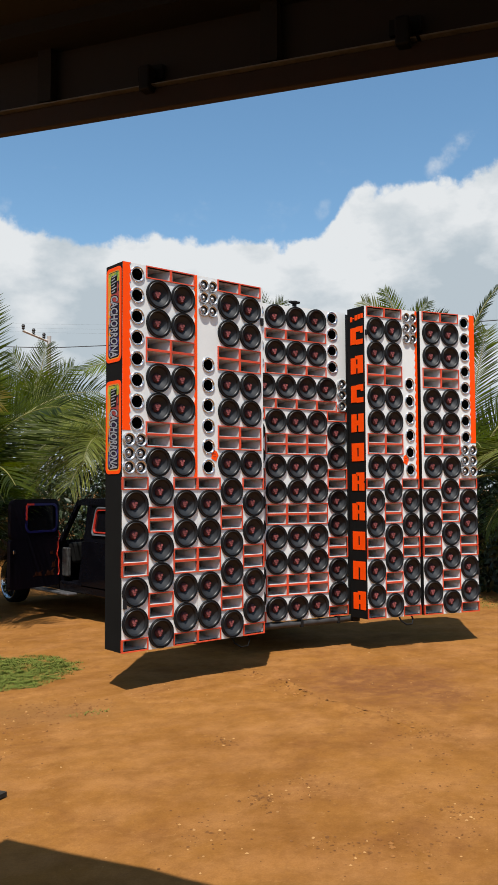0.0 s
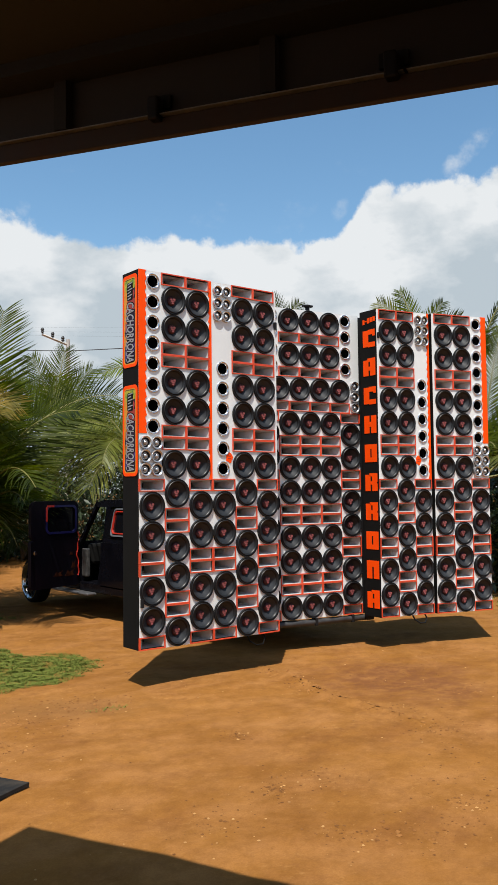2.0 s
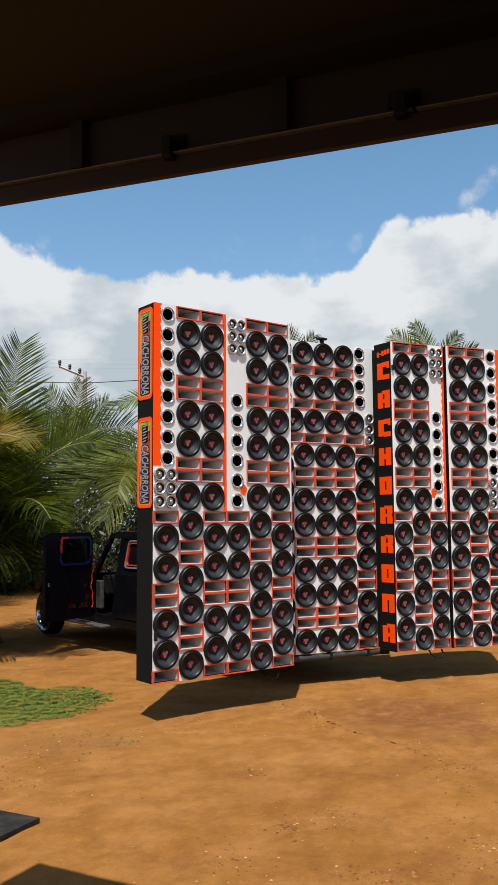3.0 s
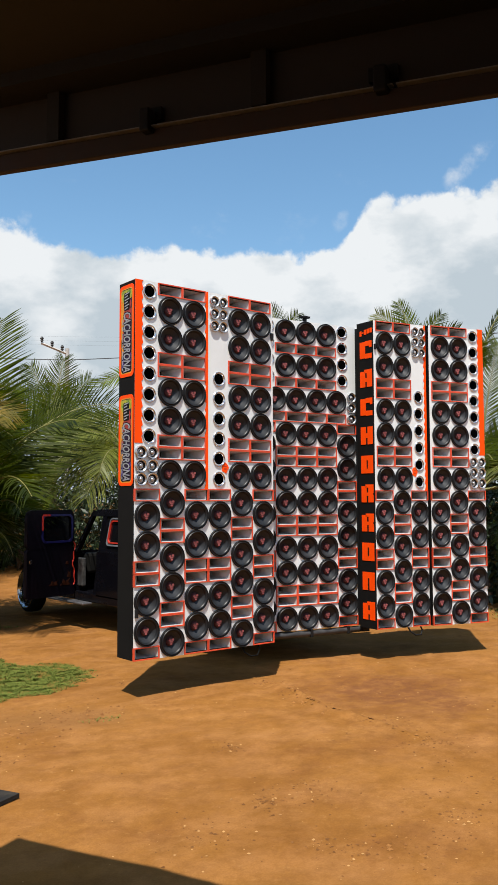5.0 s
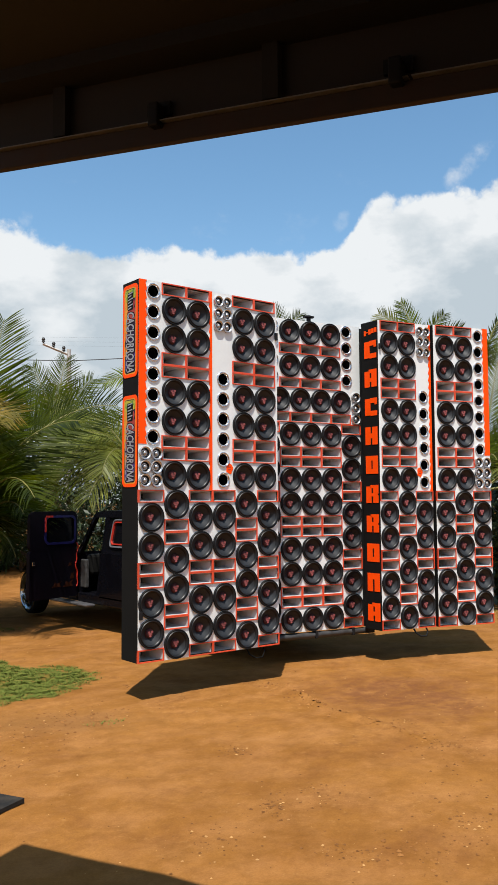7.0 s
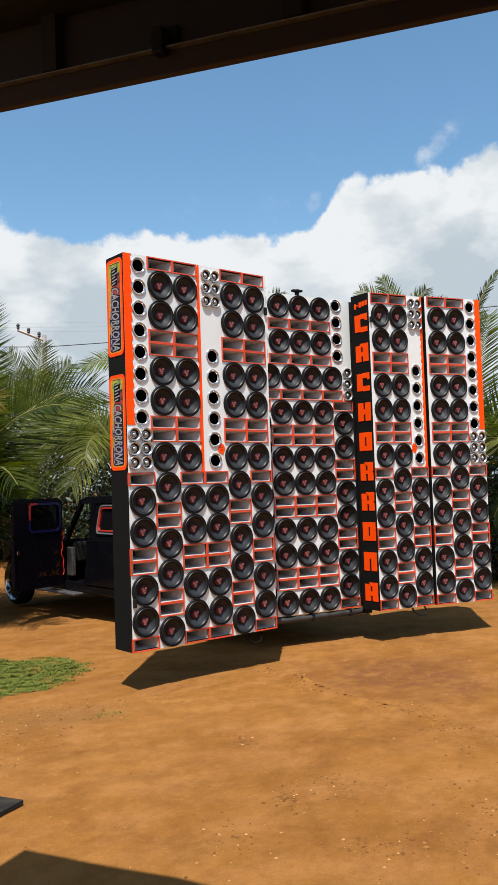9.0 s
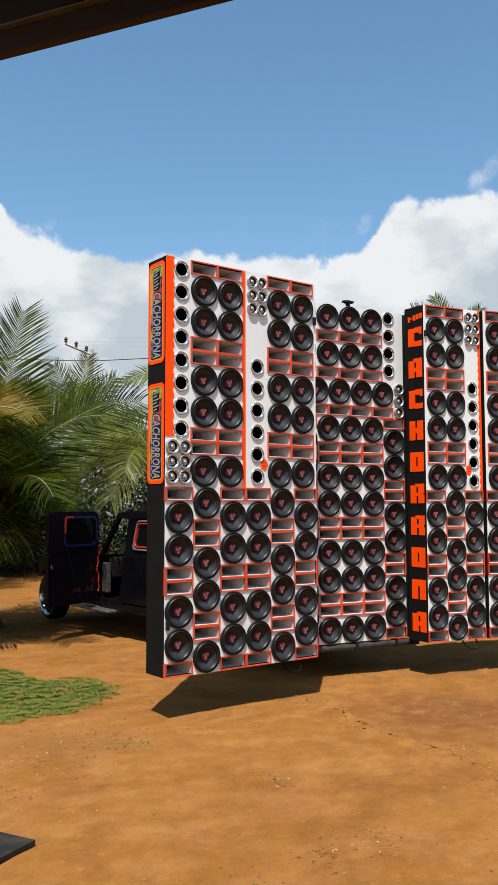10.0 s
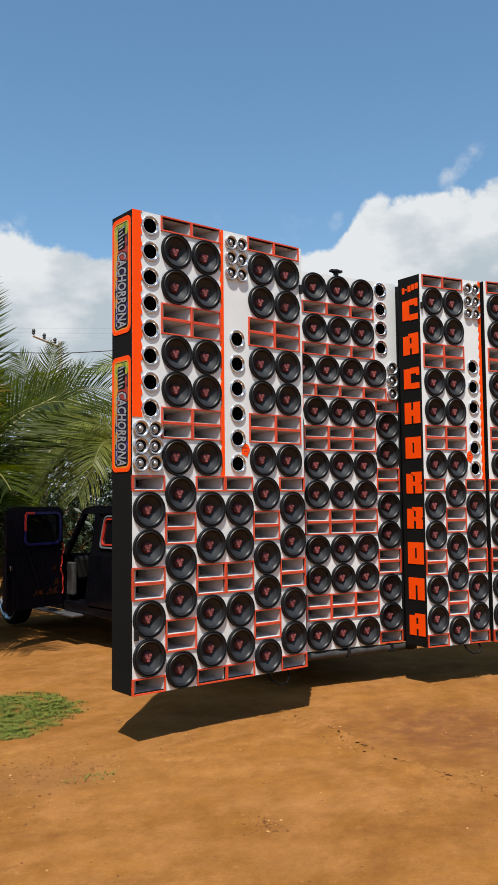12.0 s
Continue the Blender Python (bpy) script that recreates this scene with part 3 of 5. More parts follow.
def side_panel(name, m, mirror, inner, label):
    """One tall cabinet of a wing, three columns wide. inner: its strip has tweeters on top and six ports."""
    p = thing(name, m, label, "loudspeaker stack", "folding loudspeaker panels")
    w, cells = 0.975, []

    def fx(a, b):
        return (w - b, w - a) if mirror else (a, b)
    for k, seq in enumerate((LOW_A, LOW_B, LOW_A)):
        stack(cells, k * COL, 0, seq)
    strip = fx(0, 0.29)
    cols = fx(0.29, 0.94)
    spare = fx(0.94, 0.975)
    for k in range(2):
        stack(cells, cols[0] + k * COL, Z_UP, UP)
    cells.append(("w", *spare, Z_UP, HIGH))
    if inner:
        ports = [Z_UP + 0.116 + 0.2335 * k for k in range(6)]
        cx = sum(fx(0.155, 0.155)) / 2
        strip_cells(cells, *strip, Z_UP, ports[-1] + 0.12, ports, cx)
        cells.append(("w", *strip, ports[-1] + 0.12, HIGH))
        for k in range(3):
            for dx in (0.085, 0.21):
                tweeter(p, sum(fx(dx, dx)) / 2, HIGH - 0.105 - 0.145 * k, 0.95)
        badge(p, sum(fx(0.243, 0.243)) / 2, Z_UP + 0.25)
    else:
        z0 = Z_UP + 0.435
        ports = [z0 + 0.138 + 0.2298 * k for k in range(8)]
        cx = sum(fx(0.182, 0.182)) / 2
        cells.append(("w", *strip, Z_UP, z0))
        strip_cells(cells, *strip, z0, HIGH, ports, cx)
        for k in range(3):
            for dx in (0.075, 0.22):
                tweeter(p, sum(fx(dx, dx)) / 2, Z_UP + 0.100 + 0.147 * k, 1.06)
        e = w if mirror else 0.0
        flame_stripe(p, e, (w - 0.088) if mirror else 0.088, z0 + 0.06, HIGH)
    fill_panel(p, cells)
    cabinet_shell(p, w, 0.32 if mirror else 0.345, HIGH)
    return p


BASE = 0.407
RW_TURN, MID_TURN = -12.5, -9.4
left_outer = side_panel("speaker_panel", pose(0, 0, BASE), False, False, "tall white loudspeaker panel with woofers, horns and side decals")
left_inner = side_panel("speaker_panel", pose(0.9755, 0, BASE), False, True, "tall white loudspeaker panel with a strip of chrome ports and tweeters")
flame_stripe(left_outer, 0.975, 0.94, Z_UP, HIGH, name="flame_stripe")
right_m = pose(3.645, -0.095, BASE, 0, 0, RW_TURN) @ Matrix.Diagonal((0.886, 1, 1, 1))
right_inner = side_panel("speaker_panel", right_m, True, True, "tall white loudspeaker panel with orange lettering down its black side")
flame_stripe(right_inner, 0.975, 0.935, Z_UP, HIGH, name="flame_stripe")
right_outer = side_panel("speaker_panel", pose(4.498, -0.332, BASE, 0, 0, -16.3) @ Matrix.Diagonal((0.93, 1, 1, 1)), True, False, "tall white loudspeaker panel with an orange flame edge")
latch(left_outer, 0.03, 0.50)
latch(left_inner, 0.955, HIGH - 0.42)
latch(right_inner, 0.02, HIGH - 0.36, 0.075, 0.03)
latch(right_outer, 0.955, 0.55)


def name_letters(fat, xa, xb, z_top, z_low, y):
    """The stack's name in slanting letters, running downwards between two heights."""
    cu = bpy.data.curves.new("letters", "FONT")
    cu.body, cu.shear, cu.offset, cu.extrude, cu.resolution_u = "CACHORRONA", 0.25, fat, 0.02, 2
    ob = bpy.data.objects.new("letters", cu)
    bm = bmesh.new()
    bm.from_mesh(ob.to_mesh())
    ob.to_mesh_clear()
    bpy.data.objects.remove(ob)
    us, vs = [v.co.x for v in bm.verts], [v.co.y for v in bm.verts]
    u0, u1, v0, v1 = min(us), max(us), min(vs), max(vs)
    for v in bm.verts:
        a, c = (v.co.x - u0) / (u1 - u0), (v.co.y - v0) / (v1 - v0)
        v.co = (xa + (xb - xa) * c, y + (0.001 if v.co.z < 0 else 0.0), z_top + (z_low - z_top) * a)
    return bm


def side_decals():
    """Two orange-framed vinyl panels down the outer side of the left wing."""
    for z0, z1 in ((Z_UP + 0.03, Z_UP + 1.03), (Z_UP + 1.23, Z_UP + 2.26)):
        bm = rim_plate(bmesh.new(), rounded(0.02, 0.335, z0, z1, 0.06), rounded(0.052, 0.303, z0 + 0.035, z1 - 0.035, 0.045), -0.004, 0.0)
        m = Matrix.Translation((0.0, 0.355, 0)) @ pose(0, 0, 0, 0, 0, -90)
        d = part("decal", bm, ORANGE, left_outer, "orange-framed vinyl decal", m)
        bm = plate(bmesh.new(), rounded(0.050, 0.305, z0 + 0.033, z1 - 0.033, 0.045), -0.002, 0.0)
        part("decal_ground", bm, PURPLE, d)
        bm = rim_plate(bmesh.new(), rounded(0.052, 0.303, z0 + 0.035, z1 - 0.035, 0.044), rounded(0.064, 0.291, z0 + 0.047, z1 - 0.047, 0.036), -0.0034, -0.001)
        part("decal_border", bm, AMBER, d, "thin amber border")
        # a warm band behind the small writing, and splashes of colour round the head of the lettering
        part("decal_art", plate(bmesh.new(), rounded(0.066, 0.112, z0 + 0.42, z1 - 0.06, 0.01, 2), -0.0030, -0.001), AMBER, d)
        part("decal_art", plate(bmesh.new(), rounded(0.112, 0.286, z1 - 0.40, z1 - 0.27, 0.01, 2), -0.0031, -0.001), DECAL_RED, d)
        part("decal_art", plate(bmesh.new(), rounded(0.07, 0.285, z1 - 0.16, z1 - 0.055, 0.02, 2), -0.0031, -0.001), YELLOW, d)
        for q, (xa, zc, wide, mt) in enumerate(((0.085, z1 - 0.13, 0.10, YELLOW), (0.17, z1 - 0.12, 0.09, GREEN_VINYL), (0.20, z1 - 0.24, 0.08, DECAL_RED), (0.09, z1 - 0.25, 0.06, AMBER), (0.225, z1 - 0.36, 0.06, DECAL_RED),
                                                (0.075, z0 + 0.30, 0.05, AMBER), (0.075, z0 + 0.15, 0.05, BLUE_VINYL), (0.235, z0 + 0.20, 0.05, BLUE_VINYL), (0.075, z0 + 0.46, 0.05, DECAL_RED))):
            bm = plate(bmesh.new(), [(xa, zc - 0.06), (xa + wide * 0.6, zc - 0.04), (xa + wide, zc + 0.02), (xa + wide * 0.7, zc + 0.065), (xa + wide * 0.45, zc + 0.02), (xa + wide * 0.15, zc + 0.05)], -0.0036 - 0.0001 * q, -0.001)
            part("decal_art", bm, mt, d)
        # the name runs down the panel, letter tops towards the front edge
        for nm, mt, fat, y0, lab in (("decal_shadow", BLACK, 0.05, -0.0052, ""), ("decal_lettering", SILVER, 0.022, -0.0066, "slanting silver letters of the name")):
            part(nm, name_letters(fat, 0.116 - 0.012 * (fat > 0.03), 0.268 + 0.012 * (fat > 0.03), z1 - 0.31 + 0.01 * (fat > 0.03), z0 + 0.055 - 0.01 * (fat > 0.03), y0), mt, d, lab)
        # a word of unreadable small writing above the name
        for q in range(6):
            low, high = z1 - 0.275 + 0.033 * q, 0.205 + 0.03 * (q % 2)
            bm = plate(bmesh.new(), [(0.135, low), (high, low + 0.012), (high, low + 0.025), (0.135, low + 0.013)], -0.0062, -0.001)
            part("decal_stripe", bm, SILVER, d)
        bm = plate(bmesh.new(), rounded(0.120, 0.245, z1 - 0.285, z1 - 0.085, 0.02, 2), -0.0050, -0.001)
        part("decal_shadow", bm, BLACK, d)
        for q in range(9):
            bm = box(bmesh.new(), 0.090, 0.106, -0.0055, -0.001, z0 + 0.075 + 0.064 * q, z0 + 0.105 + 0.064 * q + 0.018 * (q % 3))
            part("decal_stripe", bm, SILVER, d)


side_decals()


GLYPH = {  # blocks (x0, x1, z0, z1) of each square-cut letter, in parts of its width and height
    "C": ((0, 0.45, 0.03, 0.97), (0.45, 1, 0.72, 1), (0.80, 1, 0.62, 0.72), (0.45, 1, 0, 0.28)),
    "A": ((0, 0.43, 0, 0.9), (0.57, 1, 0, 1), (0.43, 0.57, 0.30, 0.52), (0.36, 0.57, 0.80, 1)),
    "H": ((0, 0.43, 0, 1), (0.57, 1, 0, 1), (0.43, 0.57, 0.36, 0.64)),
    "O": ((0, 0.45, 0, 1), (0.57, 1, 0, 1), (0.45, 0.57, 0, 0.26), (0.45, 0.57, 0.74, 1)),
    "R": ((0, 0.43, 0, 0.92), (0.57, 1, 0, 0.42), (0.57, 0.94, 0.42, 0.52), (0.57, 1, 0.52, 1), (0.43, 0.57, 0.36, 0.55), (0.34, 0.57, 0.82, 1)),
    "N": ((0, 0.43, 0, 1), (0.57, 1, 0, 1), (0.43, 0.57, 0.66, 1)),
}


SLANT = pose(-0.002, 0.0, 0, 0, 0, 11.0)


def side_letters():
    """Orange block letters down the inner side of the right wing, which runs straight back."""
    wide, tall = 0.232, 0.240
    part("side_board", box(bmesh.new(), 0.0, 0.02, 0.004, 0.325, 0, HIGH, 0.003), BLACK, right_inner, "black side board", SLANT)
    for k, ch in enumerate("CACHORRONA"):
        bm = bmesh.new()
        for x0, x1, z0, z1 in GLYPH[ch]:
            box(bm, -0.005, -0.0005, 0.262 - wide * x1, 0.262 - wide * x0, tall * (z0 - 0.5), tall * (z1 - 0.5))
        part("letter", bm, ORANGE, right_inner, "orange square-cut letter " + ch, SLANT @ Matrix.Translation((0, 0, HIGH - 0.385 - 0.3905 * k)))
    bm = bmesh.new()
    for y0, y1, z0, z1 in ((0.225, 0.262, -0.02, 0.05), (0.185, 0.22, 0.015, 0.03), (0.13, 0.175, -0.01, 0.06), (0.075, 0.12, 0.0, 0.065), (0.02, 0.065, 0.005, 0.07)):
        box(bm, -0.004, -0.0005, y0, y1, HIGH - 0.165 + z0, HIGH - 0.165 + z1)
    part("model_mark", bm, ORANGE, right_inner, "small orange bars of a model mark", SLANT)
    # folded support handle under the wing
    bm = tube(bmesh.new(), [(0.60, 0.05, 0.0), (0.62, 0.02, -0.06), (0.70, 0.0, -0.11), (0.80, 0.0, -0.11), (0.84, 0.02, -0.05), (0.83, 0.05, 0.0)], 0.012)
    part("folded_foot", bm, STEEL_BLACK, right_inner, "black bent steel foot", smooth=60)


side_letters()
bm = tube(bmesh.new(), [(0.52, 0.05, 0.0), (0.54, 0.02, -0.07), (0.62, 0.0, -0.12), (0.72, 0.0, -0.12), (0.77, 0.02, -0.05), (0.76, 0.05, 0.0)], 0.009)
part("folded_foot", bm, BLACK, left_inner, "black bent steel foot", smooth=60)


def centre_stack():
    m = pose(2.147, 0.623, 0.411, 0, 0, MID_TURN) @ Matrix.Diagonal((1, 1, 0.996, 1))
    p = thing("center_speaker_panel", m, "wide white loudspeaker panel with black woofers mounted on the truck bed", "loudspeaker stack")
    cells = []
    lo = 6 * (S + HN)
    for k in range(3):
        x = COL * (k + 1)
        z = stack(cells, x, 0, "shhsshhsshhs")
        stack(cells, x, lo + (HN + S), "hshs")
    for x in (0, 4 * COL):
        stack(cells, x, 0, "hsshhsshhssh")
    for k in range(4):
        stack(cells, COL * (k + 0.5), lo, "hs")
    for x0, x1 in ((0, COL / 2), (4.5 * COL, 5 * COL)):
        cells.append(("w", x0, x1, lo, lo + HN + S))
        for q in range(3):
            tweeter(p, (x0 + x1) / 2, lo + 0.075 + 0.15 * q, 1.04)
    z0 = lo + HN + S
    ports = [z0 + 0.145 + 0.226 * k for k in range(4)]
    strip_cells(cells, 0, COL, z0, HIGH, ports, COL - 0.10)
    strip_cells(cells, 4 * COL, 5 * COL, z0, HIGH, ports, 4 * COL + 0.10)
    fill_panel(p, cells)
    cabinet_shell(p, 5 * COL, 0.6, HIGH)
    bm = tube(bmesh.new(), [(-0.1, 0.02, -0.055), (0.8, 0.02, -0.055), (5 * COL + 0.14, 0.02, -0.055)], 0.042, 14)
    part("bottom_rail", bm, PIPE, p, "worn grey steel pipe along the bottom", smooth=50)
    for x in (0.25, 0.86, 1.45):
        part("rail_clamp", box(bmesh.new(), x - 0.02, x + 0.02, -0.03, 0.07, -0.10, 0.0, 0.006), STEEL_BLACK, p)
    bm = box(bmesh.new(), 5 * COL + 0.004, 5 * COL + 0.12, -0.10, -0.04, -0.08, HIGH - 0.02, 0.006)
    part("hinge_post", bm, STEEL_BLACK, p, "black steel hinge post")
    bm = box(bmesh.new(), 5 * COL + 0.002, 5 * COL + 0.30, 0.05, 0.09, -0.01, HIGH - 0.005, 0.004)
    part("hinge_plate", bm, STEEL_BLACK, p, "black steel plate between the cabinets")
    bm = bmesh.new()
    lathe(bm, [(0.03, HIGH - 0.01), (0.03, HIGH + 0.07), (0.05, HIGH + 0.075), (0.05, HIGH + 0.095), (0.03, HIGH + 0.105)], 12, "z", True)
    box(bm, -0.075, 0.075, -0.025, 0.025, HIGH + 0.075, HIGH + 0.10)
    part("lifting_bolt", bm, STEEL_BLACK, p, "", pose(0.86, 0.10, 0))


centre_stack()


# ---- ground ----
def axis_steps(lo, hi, step, far, grow=1.35):
    mid = list(np.arange(lo, hi + 1e-6, step))
    out, d, x = [], step, hi
    while x < far:
        d *= grow
        x += d
        out.append(x)
    back, d, x = [], step, lo
    while x > -far:
        d *= grow
        x -= d
        back.append(x)
    return back[::-1] + mid + out


def ground_z(x, y):
    near = max(0.0, 1 - max(0.0, math.hypot(x - 1, y + 1) - 12) / 10)
    z = 0.022 * noise.noise((x * 0.7, y * 0.7, 3)) + 0.012 * noise.noise((x * 2.3, y * 2.3, 8)) + 0.006 * noise.noise((x * 5, y * 5, 1)) + 0.0015 * noise.noise((x * 9, y * 9, 6))
    track = 0.012 * math.sin((x * 0.8 + y * 1.9) * 2.2) * max(0, noise.noise((x * 0.5, y * 0.5, 20)))
    ridge = 0.0
    if -3.2 < y < 0.2:
        off = x - (1.27 + 0.25 * max(0.0, y + 1.77) + 0.03 * math.sin(y * 5))
        ridge = 0.062 * math.exp(-(off / 0.055) ** 2) * min(1, (0.2 - y) * 2, (y + 3.2) * 1.2) * (0.7 + 0.6 * noise.noise((y * 2, x, 4)))
    return (z + track + ridge) * near


def make_ground():
    xs, ys = axis_steps(-4, 8, 0.06, 1800), axis_steps(-6, 6, 0.06, 1800)
    verts = [(x, y, ground_z(x, y)) for y in ys for x in xs]
    w = len(xs)
    faces = [(r * w + c, r * w + c + 1, (r + 1) * w + c + 1, (r + 1) * w + c) for r in range(len(ys) - 1) for c in range(w - 1)]
    me = bpy.data.meshes.new("ground")
    me.from_pydata(verts, [], faces)
    me.materials.append(DIRT)
    me.shade_smooth()
    tagged(new("ground", me), "dry orange dirt yard with pebbles and faint ruts", "ground", kind="structure")


make_ground()


# ---- shelter roof over the camera ----
ROOF = Matrix(((0.4375, -0.8992, 0, -3.632), (-0.8992, -0.4375, 0, -3.935), (-0.051, 0, 1, 3.508), (0, 0, 0, 1)))  # x along the eave, y back under the roof


def roof_point(x, y, z):
    return ROOF @ Vector((x, y, z))


def roof_box(bm, *a, bevel=0.0):
    b2 = bmesh.new()
    box(b2, *a, bevel=bevel)
    for v in b2.verts:
        v.co = roof_point(*v.co)
    me = bpy.data.meshes.new("tmp")
    b2.to_mesh(me)
    b2.free()
    bm.from_mesh(me)
    bpy.data.meshes.remove(me)
    return bm


def shelter():
    LEN = 10.0
    r = new("shelter_roof")
    tagged(r, "dark brown metal shelter roof with a boxed eave", "roof", kind="structure")
    part("fascia", roof_box(bmesh.new(), 0, LEN, 0.0, 0.035, 0.0, 0.075, bevel=0.004), RUST, r, "rusty brown eave fascia")
    bm = bmesh.new()
    x = 0.0
    while x < LEN:
        n = min(LEN, x + 2.4)
        roof_box(bm, x + 0.006, n - 0.006, 0.030, 0.058, 0.0755, 0.080)
        x = n
    part("gutter_lip", bm, LIP, r, "thin galvanised gutter lip")
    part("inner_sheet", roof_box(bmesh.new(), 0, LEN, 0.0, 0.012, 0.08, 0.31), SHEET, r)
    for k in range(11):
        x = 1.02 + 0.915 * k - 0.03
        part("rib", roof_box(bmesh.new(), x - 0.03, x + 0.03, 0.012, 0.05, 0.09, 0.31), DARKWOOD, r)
        xb = x + 0.45
        b = roof_box(bmesh.new(), xb - 0.022, xb + 0.022, 0.012, 0.075, 0.055, 0.145, bevel=0.006)
        roof_box(b, xb - 0.05, xb + 0.05, 0.012, 0.03, 0.11, 0.16)
        part("gutter_bracket", b, STEEL_BLACK, r)
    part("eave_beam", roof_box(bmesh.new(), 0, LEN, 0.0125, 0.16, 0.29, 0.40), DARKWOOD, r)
    bm = bmesh.new()
    n, d = 60, 7.0
    for k in range(n):
        x0, x1 = LEN * k / n, LEN * (k + 1) / n
        pr = [(x0, 0.0), (x0 + (x1 - x0) * 0.3, 0.035), (x0 + (x1 - x0) * 0.6, 0.035), (x0 + (x1 - x0) * 0.9, 0.0), (x1, 0.0)]
        for (a, za), (b, zb) in zip(pr, pr[1:]):
            bm.faces.new([bm.verts.new(roof_point(*q)) for q in ((a, 0.10, 0.462 + za - 0.08), (b, 0.10, 0.462 + zb - 0.08), (b, d, 1.55 + zb), (a, d, 1.55 + za))])
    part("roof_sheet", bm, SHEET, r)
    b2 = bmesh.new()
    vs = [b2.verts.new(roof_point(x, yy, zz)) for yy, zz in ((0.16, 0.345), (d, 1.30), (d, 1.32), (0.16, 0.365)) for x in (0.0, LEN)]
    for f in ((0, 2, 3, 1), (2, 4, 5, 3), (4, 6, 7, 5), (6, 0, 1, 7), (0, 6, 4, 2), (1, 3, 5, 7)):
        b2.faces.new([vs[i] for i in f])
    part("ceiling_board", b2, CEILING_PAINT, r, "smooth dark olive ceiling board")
    bm = bmesh.new()
    for off in (0.0, 0.18):
        q = [Vector((*roof_point(x, y + off, 0).xy, zz)) for x, y, zz in ((0, d, -0.05), (LEN, d, -0.05), (LEN, d, 4.4), (0, d, 4.9))]
        bm.faces.new([bm.verts.new(p) for p in q])
    tagged(new("wall_back", finish(bm, "wall_back", PLASTER)), "plain plastered wall behind the shelter", "wall", kind="structure")


shelter()


# ---- pickup truck behind the stack ----
def profile_solid(bm, outline, x0, x1, taper=0.0, z_from=1.1):
    """A solid with a (y, z) outline from x0 to x1; above z_from the sides lean in by taper per metre."""
    def side(x, sgn):
        return [bm.verts.new((x + sgn * taper * max(0, z - z_from), y, z)) for y, z in outline]
    a, b = side(x0, 1), side(x1, -1)
    bm.faces.new(a)
    bm.faces.new(b[::-1])
    n = len(outline)
    for k in range(n):
        bm.faces.new((a[k], b[k], b[(k + 1) % n], a[(k + 1) % n]))
    bmesh.ops.recalc_face_normals(bm, faces=bm.faces[:])
    return bm


